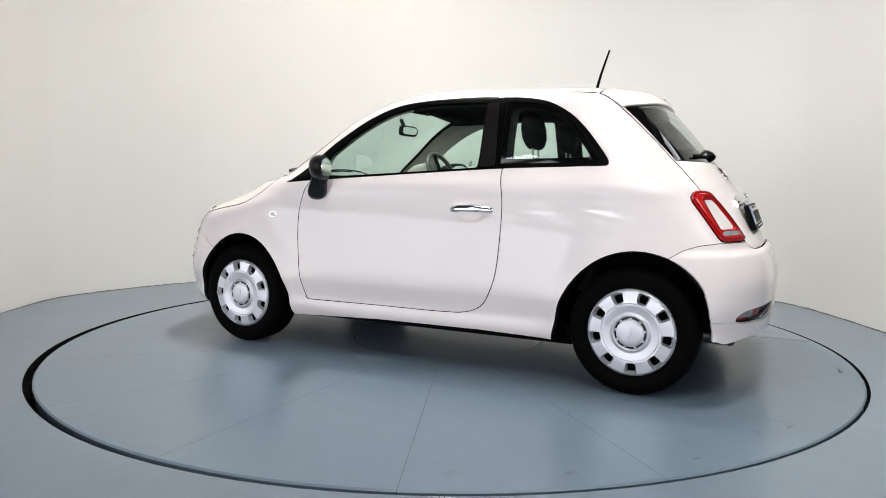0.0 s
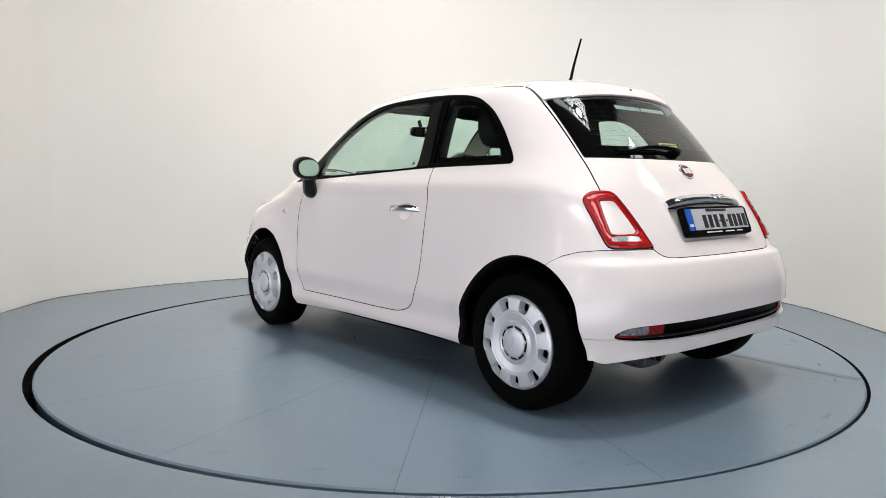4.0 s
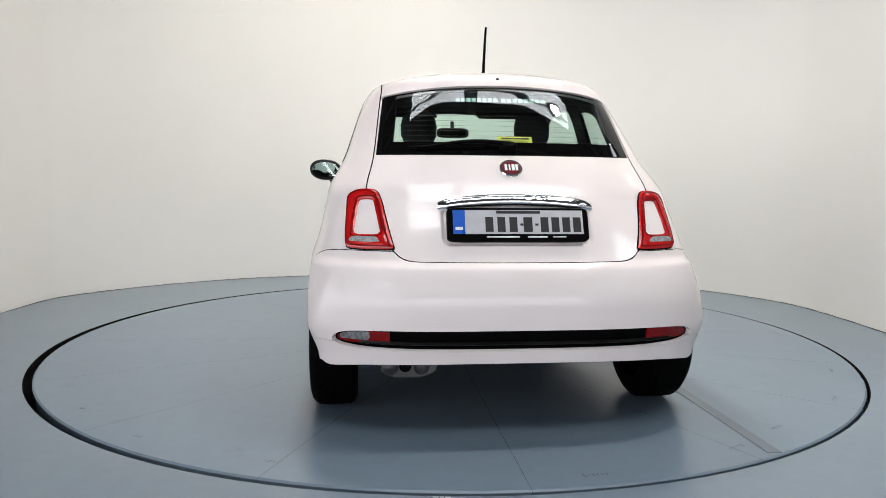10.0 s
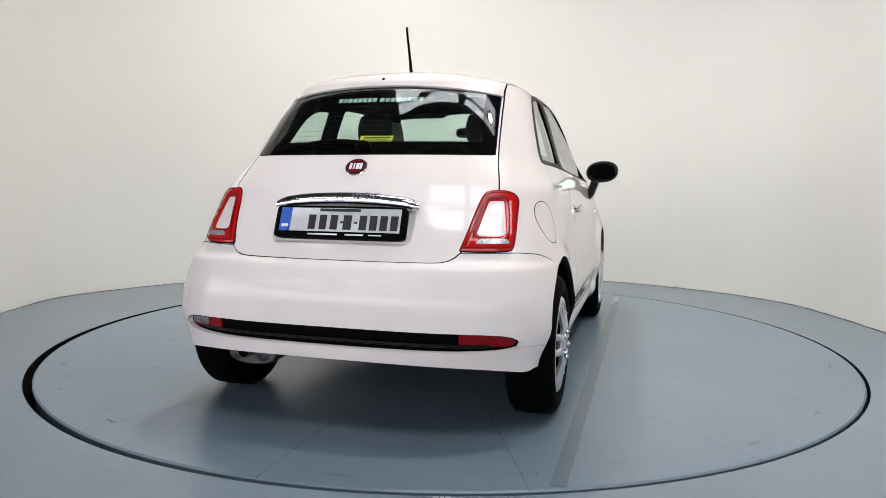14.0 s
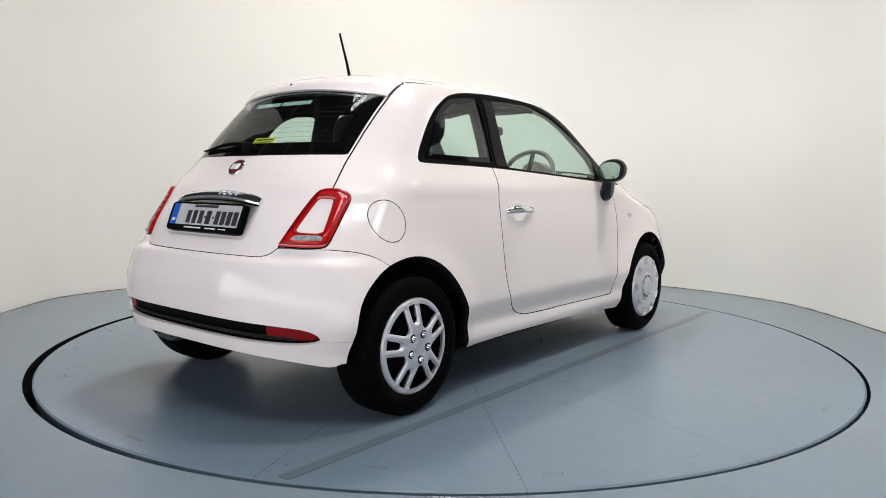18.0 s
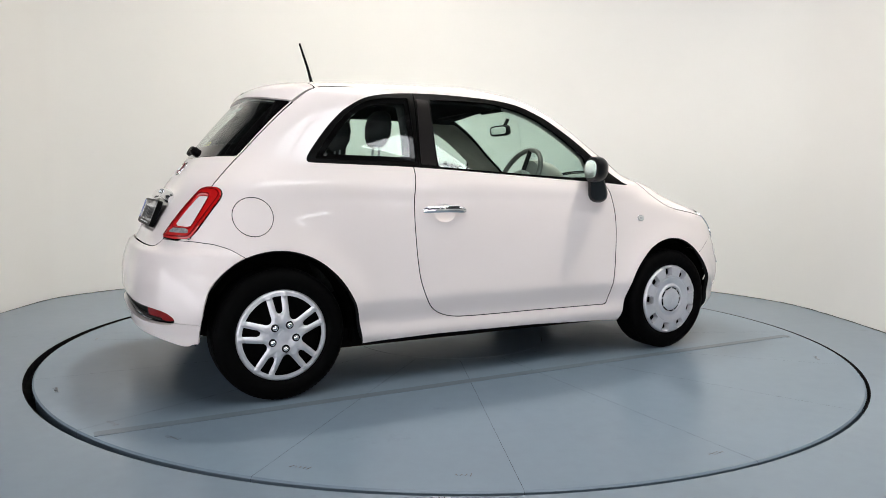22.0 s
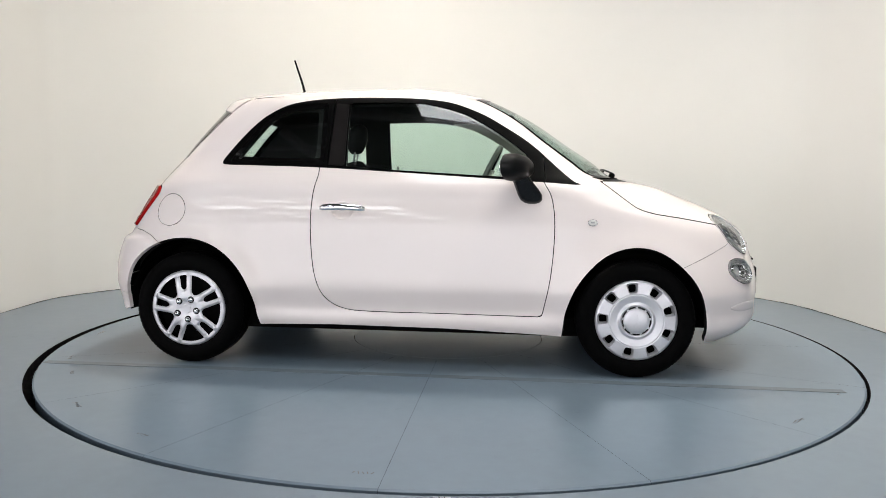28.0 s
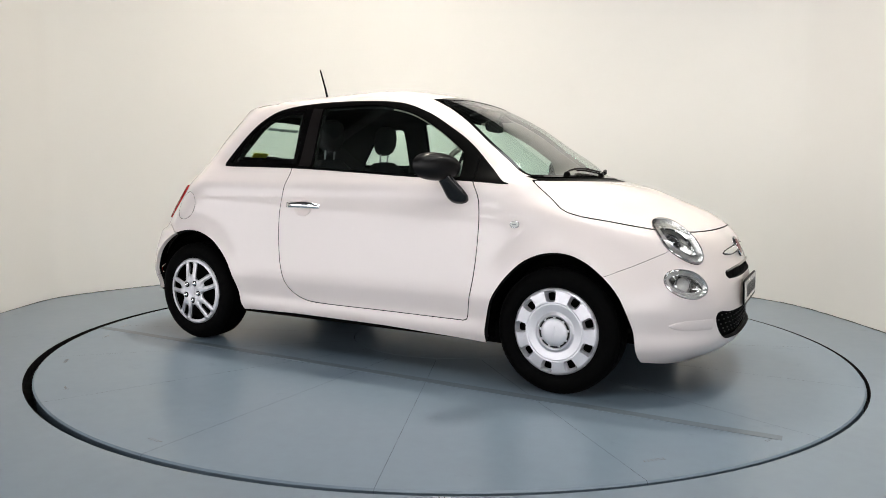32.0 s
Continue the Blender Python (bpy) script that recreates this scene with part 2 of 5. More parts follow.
class Skin:
    """Triangles with smooth normals that can be cut by a field."""

    def __init__(self, v, n, f):
        self.v, self.n, self.f = v, n, f

    def keep(self, val):
        """The part where the field is positive."""
        v, n, f = self.v, self.n, self.f
        pos = val > 0
        count = pos[f].sum(1)
        faces = [f[count == 3]]
        mixed = f[(count == 1) | (count == 2)]
        extra_v, extra_n, made, cache = [], [], [], {}
        base = len(v)

        def cross(i, j):
            key = (i, j) if i < j else (j, i)
            if key not in cache:
                i, j = key
                t = val[i] / (val[i] - val[j])
                t = min(max(t, 0.0), 1.0)
                cache[key] = base + len(extra_v)
                extra_v.append(v[i] * (1 - t) + v[j] * t)
                extra_n.append(n[i] * (1 - t) + n[j] * t)
            return cache[key]

        for tri in mixed.tolist():
            p = [pos[i] for i in tri]
            if sum(p) == 1:
                k = p.index(True)
                a, b, c = tri[k], tri[(k + 1) % 3], tri[(k + 2) % 3]
                made.append((a, cross(a, b), cross(a, c)))
            else:
                k = p.index(False)
                a, b, c = tri[k], tri[(k + 1) % 3], tri[(k + 2) % 3]
                ab, ac = cross(a, b), cross(a, c)
                made.append((ab, b, c))
                made.append((ab, c, ac))
        if made:
            faces.append(np.array(made))
            v = np.vstack([v, extra_v])
            n = np.vstack([n, extra_n])
        f = np.vstack(faces) if faces else f[:0]
        used, flat = np.unique(f, return_inverse=True)
        n = n[used]
        n = n / np.maximum(np.linalg.norm(n, axis=1, keepdims=True), 1e-9)
        return Skin(v[used], n, flat.reshape(-1, 3))

    def split(self, field, gap=0.0):
        val = field(self)
        return self.keep(val - gap / 2), self.keep(-val - gap / 2)

    def moved(self, d):
        d = np.asarray(d)
        return Skin(self.v + self.n * (d[:, None] if d.ndim else d), self.n, self.f)

    def refined(self, near):
        """Split the triangles that near picks into four."""
        pick = near(self.v[self.f].mean(1))
        f = self.f[pick]
        o = len(self.v)
        k = len(f)
        mids_v = np.concatenate([(self.v[f[:, i]] + self.v[f[:, (i + 1) % 3]]) / 2 for i in range(3)])
        mids_n = np.concatenate([(self.n[f[:, i]] + self.n[f[:, (i + 1) % 3]]) / 2 for i in range(3)])
        ab, bc, ca = o + np.arange(k), o + k + np.arange(k), o + 2 * k + np.arange(k)
        four = np.concatenate([np.stack([f[:, 0], ab, ca], 1), np.stack([ab, f[:, 1], bc], 1), np.stack([ca, bc, f[:, 2]], 1),
                               np.stack([ab, bc, ca], 1)])
        v, n = np.vstack([self.v, mids_v]), np.vstack([self.n, mids_n])
        _, first, back = np.unique(np.round(v, 6), axis=0, return_index=True, return_inverse=True)
        faces = back.reshape(-1)[np.vstack([self.f[~pick], four])]
        n = n[first] / np.maximum(np.linalg.norm(n[first], axis=1, keepdims=True), 1e-9)
        return Skin(v[first], n, faces)

    def shaded(self):
        """The same with normals taken from its faces."""
        fn = np.cross(self.v[self.f[:, 1]] - self.v[self.f[:, 0]], self.v[self.f[:, 2]] - self.v[self.f[:, 0]])
        n = np.zeros_like(self.v)
        for c in range(3):
            np.add.at(n, self.f[:, c], fn)
        return Skin(self.v, n / np.maximum(np.linalg.norm(n, axis=1, keepdims=True), 1e-9), self.f)

    def rim(self):
        e = np.vstack([self.f[:, [0, 1]], self.f[:, [1, 2]], self.f[:, [2, 0]]])
        key = np.sort(e, 1)
        _, first, cnt = np.unique(key, axis=0, return_index=True, return_counts=True)
        return e[first[cnt == 1]]


def panel(name, skin, material, parent, depth=0.012, label="", rim_material=None):
    """A skin with its edges turned in by depth."""
    v, n, f = skin.v, skin.n, skin.f
    verts, norms, faces = [v], [n], [f]
    if depth:
        rim = skin.rim()
        ids, flat = np.unique(rim, return_inverse=True)
        flat = flat.reshape(-1, 2)
        o = len(v)
        k = len(ids)
        top, low = v[ids], v[ids] - n[ids] * depth
        out = np.zeros((k, 3))
        d = v[rim[:, 1]] - v[rim[:, 0]]
        side = np.cross(d, (n[rim[:, 0]] + n[rim[:, 1]]) / 2)
        for c in (0, 1):
            np.add.at(out, flat[:, c], side)
        out /= np.maximum(np.linalg.norm(out, axis=1, keepdims=True), 1e-9)
        verts += [top, low]
        norms += [out, out]
        a, b = flat[:, 0], flat[:, 1]
        faces += [np.stack([o + a, o + k + a, o + b], 1), np.stack([o + b, o + k + a, o + k + b], 1)]
    me = mesh_of(name, np.vstack(verts), np.vstack(faces).tolist(), material, True, np.vstack(norms))
    # turned-in edges can take a darker colour in place of the gap's shade
    if rim_material is not None:
        me.materials.append(rim_material)
        for p in list(me.polygons)[len(f):]:
            p.material_index = 1
    return hang(name, me, parent, label)


# ---------------------------------------------------------------- the car's skin
HULL_ROWS = (
    # z, front x, rear x, half width, front shoulder x, rear shoulder x, front exponent, rear exponent
    (0.150, 1.74, -1.58, 0.715, 1.10, -1.15, 2.7, 3.0),
    (0.200, 1.82, -1.63, 0.752, 1.12, -1.16, 2.8, 3.1),
    (0.250, 1.862, -1.660, 0.774, 1.13, -1.18, 2.9, 3.2),
    (0.282, 1.873, -1.674, 0.771, 1.13, -1.18, 2.9, 3.2),
    (0.300, 1.875, -1.678, 0.767, 1.13, -1.18, 2.9, 3.2),
    (0.385, 1.872, -1.690, 0.7885, 1.15, -1.20, 3.0, 3.3),
    (0.414, 1.870, -1.692, 0.7955, 1.15, -1.20, 3.0, 3.3),
    (0.500, 1.860, -1.692, 0.7905, 1.15, -1.20, 3.0, 3.3),
    (0.600, 1.830, -1.672, 0.7835, 1.15, -1.18, 2.9, 3.2),
    (0.700, 1.785, -1.625, 0.7755, 1.10, -1.15, 3.0, 3.1),
    (0.785, 1.692, -1.585, 0.7648, 1.00, -1.08, 3.2, 3.0),
    (0.840, 1.597, -1.552, 0.7550, 0.90, -1.04, 2.5, 3.0),
    (0.880, 1.503, -1.525, 0.7470, 0.80, -1.02, 2.3, 3.0),
    (0.900, 1.452, -1.512, 0.7447, 0.75, -1.01, 2.3, 3.0),
    (0.914, 1.418, -1.504, 0.7430, 0.71, -1.00, 2.4, 3.0),
    (0.930, 1.375, -1.494, 0.7395, 0.66, -0.99, 2.55, 3.0),
    (0.950, 1.305, -1.481, 0.7330, 0.58, -0.97, 2.9, 3.0),
    (0.975, 1.185, -1.463, 0.7205, 0.50, -0.95, 3.6, 3.0),
    (1.010, 1.055, -1.437, 0.7010, 0.40, -0.92, 3.9, 3.0),
    (1.070, 0.980, -1.387, 0.672, 0.30, -0.86, 4.0, 3.0),
    (1.170, 0.830, -1.305, 0.640, 0.20, -0.78, 4.0, 3.0),
    (1.290, 0.655, -1.207, 0.603, 0.05, -0.66, 4.0, 3.0),
    (1.370, 0.510, -1.140, 0.570, -0.05, -0.58, 3.8, 3.0),
    (1.410, 0.425, -1.118, 0.540, -0.10, -0.55, 3.5, 3.0),
    (1.440, 0.345, -1.082, 0.490, -0.12, -0.50, 3.2, 2.9),
    (1.465, 0.245, -1.015, 0.420, -0.15, -0.46, 2.9, 2.7),
    (1.485, 0.110, -0.895, 0.320, -0.20, -0.42, 2.5, 2.4),
    (1.497, -0.080, -0.690, 0.180, -0.28, -0.38, 2.1, 2.1),
    (1.501, -0.330, -0.332, 0.001, -0.331, -0.331, 2.0, 2.0),
)
def hull_grid(nv=150, nu=130):
    """Half of the body skin (y >= 0) as a grid of levels and stations."""
    rows = np.array(HULL_ROWS)
    d = np.hypot(np.diff(rows[:, 0]), np.hypot(np.diff(rows[:, 1]), np.diff(rows[:, 3])) * 0.45)
    s = np.concatenate([[0], np.cumsum(d)])
    q = np.linspace(0, s[-1], 2400)
    out = np.stack([pchip(s, rows[:, k], q) for k in range(rows.shape[1])], 1)
    win = np.exp(-0.5 * (np.arange(-56, 57) / 13.6) ** 2)
    win /= win.sum()
    pad = np.concatenate([2 * out[:1] - out[56:0:-1], out, 2 * out[-1:] - out[-2:-58:-1]])
    soft = np.stack([np.convolve(pad[:, k], win, "valid") for k in range(out.shape[1])], 1)
    wide = np.exp(-0.5 * (np.arange(-160, 161) / 48.0) ** 2)
    for k in range(4, 8):
        far = np.concatenate([2 * out[0, k] - out[160:0:-1, k], out[:, k], 2 * out[-1, k] - out[-2:-162:-1, k]])
        soft[:, k] = np.convolve(far, wide / wide.sum(), "valid")
    fade = np.clip((s[-1] - q) / (0.12 * s[-1]), 0, 1)[:, None]
    out = soft * fade + out * (1 - fade)
    pick = np.linspace(0, 2399, nv)
    lv = np.stack([np.interp(pick, np.arange(2400), out[:, k]) for k in range(out.shape[1])], 1)
    grid = np.empty((nv, nu, 3))
    dense = 12 * nu
    a = np.linspace(0, np.pi / 2, dense)
    for i, (z, xf, xr, w, sf, sr, ef, er) in enumerate(lv):
        fx, fy = sf + (xf - sf) * np.cos(a) ** (2 / ef), w * np.sin(a) ** (2 / ef)
        rx, ry = sr - (sr - xr) * np.abs(np.cos(a[::-1])) ** (2 / er), w * np.abs(np.sin(a[::-1])) ** (2 / er)
        fy[0], ry[-1] = 0.0, 0.0
        lx, ly = np.concatenate([fx, rx]), np.concatenate([fy, ry])
        along = np.concatenate([[0], np.cumsum(np.hypot(np.diff(lx), np.diff(ly)))])
        even = np.linspace(0, along[-1], nu)
        grid[i, :, 0], grid[i, :, 1], grid[i, :, 2] = np.interp(even, along, lx), np.interp(even, along, ly), z
    x, y, z = grid[..., 0], grid[..., 1], grid[..., 2]
    for cx in (1.15, -1.15):
        r = np.hypot(x - cx, (z - 0.285) * 0.98)
        lip = np.exp(-np.clip((r - 0.34) / 0.085, 0, None) ** 2) * np.clip((y - 0.35) / 0.3, 0, 1)
        y += 0.026 * lip * np.clip((z - 0.10) / 0.2, 0, 1)
    return grid
def pchip(x, y, q):
    h, d = np.diff(x), np.diff(y) / np.diff(x)
    m = np.zeros(len(x))
    m[0], m[-1] = d[0], d[-1]
    w1, w2 = 2 * h[1:] + h[:-1], h[1:] + 2 * h[:-1]
    ok = d[1:] * d[:-1] > 0
    m[1:-1][ok] = ((w1 + w2)[ok]) / (w1[ok] / d[:-1][ok] + w2[ok] / d[1:][ok])
    k = np.clip(np.searchsorted(x, q) - 1, 0, len(h) - 1)
    t = (q - x[k]) / h[k]
    return ((1 + 2 * t) * (1 - t) ** 2 * y[k] + t * (1 - t) ** 2 * h[k] * m[k]
            + t * t * (3 - 2 * t) * y[k + 1] + t * t * (t - 1) * h[k] * m[k + 1])


# ---------------------------------------------------------------- the hall
def ring_sheet(inner, outer_pts, z, cx, cy, seg=128):
    """A flat sheet with a round hole: from the hole's edge out to a far rectangle."""
    bm = bmesh.new()
    a = [bm.verts.new((cx + inner * math.cos(t), cy + inner * math.sin(t), z)) for t in
         (2 * math.pi * i / seg for i in range(seg))]
    far = []
    x0, y0, x1, y1 = outer_pts
    for i in range(seg):
        t = 2 * math.pi * i / seg
        c, s = math.cos(t), math.sin(t)
        k = min(((x1 if c > 0 else x0) - cx) / c if abs(c) > 1e-9 else 1e9,
                ((y1 if s > 0 else y0) - cy) / s if abs(s) > 1e-9 else 1e9)
        far.append(bm.verts.new((cx + k * c, cy + k * s, z)))
    for i in range(seg):
        j = (i + 1) % seg
        bm.faces.new((a[i], a[j], far[j], far[i]))
    return bm


def wall_line():
    """The plan of the curved wall: straight flank, arc, straight flank."""
    pts = [(-3.20, 0.45), (-3.20, 1.22)]
    for i in range(1, 40):
        a = radians(153.5 + (25.0 - 153.5) * i / 40)
        r = 3.40 - 0.16 * math.cos(a - radians(92)) ** 8
        pts.append((-0.17 + r * math.cos(a), -0.30 + r * math.sin(a)))
    pts = pts[:-2] + [(2.80, 1.30), (2.865, 0.72), (2.88, -0.05)]
    for _ in range(3):
        # cut the corners to one flowing line
        soft = [pts[0]]
        for (ax, ay), (bx, by) in zip(pts, pts[1:]):
            soft += [(0.75 * ax + 0.25 * bx, 0.75 * ay + 0.25 * by), (0.25 * ax + 0.75 * bx, 0.25 * ay + 0.75 * by)]
        pts = soft + [pts[-1]]
    return pts


SILL, HEAD = 0.12, 5.2     # heights of the openings behind the camera, added for fill light


def build_hall():
    floor = part("floor", ring_sheet(2.294, (-18, -22, 14, 7), 0.0, -0.014, -0.008), FLOOR, smooth=0)
    tagged(floor, "worn blue-grey painted concrete floor", "floor", kind="structure")
    # pit wall near-black instead of floor paint: shade of the gap as colour
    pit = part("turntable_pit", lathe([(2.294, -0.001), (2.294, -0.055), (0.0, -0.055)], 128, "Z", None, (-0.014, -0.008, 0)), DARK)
    tagged(pit, "shallow pit under the turntable, coloured near-black for its shade", "pit", kind="structure")
    bm = bmesh.new()
    line = [Vector((x, y, 0)) for x, y in wall_line()]
    top = 3.7
    rows = []
    for i, p in enumerate(line):
        d = (line[min(i + 1, len(line) - 1)] - line[max(i - 1, 0)]).normalized()
        o = Vector((-d.y, d.x, 0)) * 0.12
        rows.append([bm.verts.new(q) for q in (p, p + Vector((0, 0, top)), p + o + Vector((0, 0, top)), p + o)])
    for a, b in zip(rows, rows[1:]):
        for k in range(4):
            bm.faces.new((a[k], b[k], b[(k + 1) % 4], a[(k + 1) % 4]))
    bm.faces.new(rows[0])
    bm.faces.new(rows[-1][::-1])
    wall = part("wall_curved", bm, WALL, smooth=60)
    tagged(wall, "smooth off-white curved studio wall", "wall", kind="structure")
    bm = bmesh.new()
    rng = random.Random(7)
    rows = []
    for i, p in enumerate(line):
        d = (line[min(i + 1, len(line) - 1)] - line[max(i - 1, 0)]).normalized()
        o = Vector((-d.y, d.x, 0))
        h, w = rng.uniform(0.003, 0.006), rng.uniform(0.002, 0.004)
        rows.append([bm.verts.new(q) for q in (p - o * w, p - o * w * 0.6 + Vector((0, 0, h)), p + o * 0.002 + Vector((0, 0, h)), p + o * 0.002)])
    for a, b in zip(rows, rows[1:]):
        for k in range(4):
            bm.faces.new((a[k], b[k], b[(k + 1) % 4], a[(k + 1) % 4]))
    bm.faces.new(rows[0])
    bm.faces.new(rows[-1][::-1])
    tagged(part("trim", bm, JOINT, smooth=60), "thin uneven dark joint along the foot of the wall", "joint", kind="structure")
    for name, size, at in (("wall_north", (32, 0.2, 6), (-2, 7.1, 3)), ("wall_east", (0.2, 29, 6), (14.1, -7.5, 3))):
        tagged(part(name, box(size, at), HALL, smooth=0), "plain pale hall wall", "wall", kind="structure")
    # two unseen walls behind the camera, each with a long opening for added fill light above a low sill
    bm = box((0.2, 29, SILL), (-18.1, -7.5, SILL / 2))
    box((0.2, 29, 6 - HEAD), (-18.1, -7.5, (6 + HEAD) / 2), bm=bm)
    for y0, y1 in ((-2.0, 7.0),):
        box((0.2, y1 - y0, HEAD - SILL), (-18.1, (y0 + y1) / 2, (HEAD + SILL) / 2), bm=bm)
    tagged(part("wall_west", bm, HALL, smooth=0), "unseen pale hall wall, left open for added fill light", "wall", kind="structure")
    bm = box((32, 0.2, SILL), (-2, -22.1, SILL / 2))
    box((32, 0.2, 6 - HEAD), (-2, -22.1, (6 + HEAD) / 2), bm=bm)
    for x0, x1 in ((12.0, 14.0),):
        box((x1 - x0, 0.2, HEAD - SILL), ((x0 + x1) / 2, -22.1, (HEAD + SILL) / 2), bm=bm)
    tagged(part("wall_south", bm, HALL, smooth=0), "unseen pale hall wall, left open for added fill light", "wall", kind="structure")
    # glowing sheets added beyond the openings to brighten the car's sides
    tagged(part("backdrop", box((36, 0.1, 7), (-3, -24, 3.5)), FILL_SHEET, smooth=0), "glowing sheet added out of view as fill light", "daylight", kind="structure")
    tagged(part("backdrop", box((0.1, 23, 7), (-20, -12, 3.5)), FILL_SHEET, smooth=0), "glowing sheet added out of view as fill light", "daylight", kind="structure")
    # roof: opaque sheets with gaps that the skylights fill
    holes = [(x0, y0, x1, y1) for x0, x1, y0, y1 in
             ((-1.3, 0.35, -5.1, -3.2), (0.65, 3.1, -5.1, -3.2), (-1.65, 0.35, -1.35, -0.4), (0.65, 2.65, -1.35, -0.4))]
    holes += [(5.0, -5.1, 6.7, -4.0), (5.0, 0.0, 8.0, 0.9), (-6.6, -6.8, -5.0, -6.45), (-6.6, -6.25, -5.0, -5.9), (-6.6, -5.7, -5.0, -5.35)]
    holes += [(x - 0.54, y - 0.62, x + 0.54, y + 0.62) for x in (-14.4, -12.4, -10.4, -8.4, -6.4, -4.4) for y in (-9.0, -11.4, -13.8, -16.4, -19.4)]
    holes += [(x - 0.44, y - 0.5, x + 0.44, y + 0.5) for x in (8.2, 10.6) for y in (-9.0, -11.4, -13.8)]
    xs = sorted({-18.2, 14.2, *[h[0] for h in holes], *[h[2] for h in holes]})
    ys = sorted({-22.2, 7.2, *[h[1] for h in holes], *[h[3] for h in holes]})
    bm = bmesh.new()
    for x0, x1 in zip(xs, xs[1:]):
        for y0, y1 in zip(ys, ys[1:]):
            mx, my = (x0 + x1) / 2, (y0 + y1) / 2
            if not any(h[0] < mx < h[2] and h[1] < my < h[3] for h in holes):
                box((x1 - x0, y1 - y0, 0.08), (mx, my, 5.54), bm=bm)
    tagged(part("ceiling", bm, SHEET, smooth=0), "grey profiled metal roof sheets", "ceiling", kind="structure")
    for x0, y0, x1, y1 in holes:
        # wavy sheet, its ribs along y
        n = max(8, int((x1 - x0) / 0.09)) * 2
        bm = bmesh.new()
        rows = [[bm.verts.new((x0 + (x1 - x0) * i / n, y, 5.56 + (0.025 if i % 2 else 0.0))) for i in range(n + 1)] for y in (y0, y1)]
        for i in range(n):
            bm.faces.new((rows[0][i], rows[0][i + 1], rows[1][i + 1], rows[1][i]))
        tagged(part("skylight", bm, FAR_SHEET if y1 < -8 else SKYLIGHT, smooth=0), "bright translucent corrugated skylight sheet in the roof", "skylight",
               "roof skylights", "structure")
    for k in range(14):
        y = -10.2 + k * 1.3
        beam = part("roof_purlin", box((32.2, 0.07, 0.14), (-2, y, 5.42)), STEEL, smooth=0)
        tagged(beam, "dark steel purlin under the roof sheets", "beam", "roof purlins", "structure")
    for x in (-15.4, -13.4, -11.4, -9.4, -7.4, -3.4, 0.5, 4.2, 7.2, 9.4, 12):
        beam = part("roof_rafter", box((0.12, 17.2, 0.24), (x, -1.5, 5.23)), STEEL, smooth=0)
        tagged(beam, "dark steel rafter under the roof", "beam", "roof rafters", "structure")
    for x, y, _ in LAMPS:
        lamp = tagged(new("ceiling_lamp"), "round warm ceiling lamp hanging from the roof", "lamp", "ceiling lamps")
        lamp.location = (x, y, 4.8)
        part("shade", lathe([(0.20, 0.0), (0.19, 0.10), (0.09, 0.24), (0.05, 0.30), (0.0, 0.30)], 32, "Z"), BLACK, lamp)
        part("glowing_disc", lathe([(0.0, 0.03), (0.11, 0.03)], 32, "Z"), LAMPGLOW, lamp)
        part("drop_rod", tube([(0, 0, 0.29), (0, 0, 0.72)], 0.012), STEEL, lamp)


build_hall()


def turntable():
    root = tagged(new("turntable"), "large round blue-grey painted steel vehicle turntable", "turntable")
    step = 2 * math.pi / 16
    for k in range(16):
        bm = bmesh.new()
        inner, outer = 0.586, 2.270
        rows = []
        for r, z in ((inner, -0.012), (inner, 0.0), (1.1, 0.0), (1.7, 0.0), (outer - 0.008, 0.0), (outer, -0.006), (outer, -0.05)):
            slack = 0.0006 / r
            rows.append([bm.verts.new((r * math.cos(a), r * math.sin(a), z)) for a in
                         (k * step + slack + (step - 2 * slack) * i / 14 for i in range(15))])
        for p, q in zip(rows, rows[1:]):
            for i in range(14):
                bm.faces.new((p[i], p[i + 1], q[i + 1], q[i]))
        part("deck_plate", bm, DISC, root, smooth=0)
    bm = lathe([(0.0, 0.0), (0.582, 0.0), (0.582, -0.012)], 96, "Z")
    part("centre_plate", bm, DISC, root, smooth=0)
    return root


TABLE = turntable()


# ---------------------------------------------------------------- the car
FRONT_ARCH = ((-0.365, 0.10), (-0.360, 0.20), (-0.343, 0.33), (-0.290, 0.462), (-0.175, 0.592), (-0.06, 0.645), (0.06, 0.645),
              (0.170, 0.592), (0.280, 0.480), (0.338, 0.340), (0.352, 0.20), (0.355, 0.10))
REAR_ARCH = ((-0.330, 0.10), (-0.335, 0.25), (-0.325, 0.40), (-0.290, 0.52), (-0.190, 0.617), (-0.07, 0.658), (0.05, 0.656),
             (0.165, 0.612), (0.265, 0.525), (0.335, 0.41), (0.368, 0.28), (0.385, 0.20), (0.39, 0.10))
DLO = ((-0.995, 1.050), (-0.992, 1.072), (-0.93, 1.155), (-0.86, 1.235), (-0.775, 1.308), (-0.645, 1.371), (-0.42, 1.401), (-0.11, 1.404),
       (0.18, 1.381), (0.355, 1.322), (0.475, 1.256), (0.62, 1.161), (0.762, 1.034), (0.84, 0.968), (0.872, 0.957), (0.84, 0.956),
       (0.757, 0.962), (0.2, 0.996), (-0.441, 1.032), (-0.87, 1.043), (-0.975, 1.046))
QUARTER_GLASS = ((-0.957, 1.066), (-0.87, 1.185), (-0.795, 1.268), (-0.70, 1.335), (-0.60, 1.362), (-0.455, 1.373), (-0.448, 1.37),
                 (-0.448, 1.06), (-0.455, 1.056), (-0.94, 1.062))
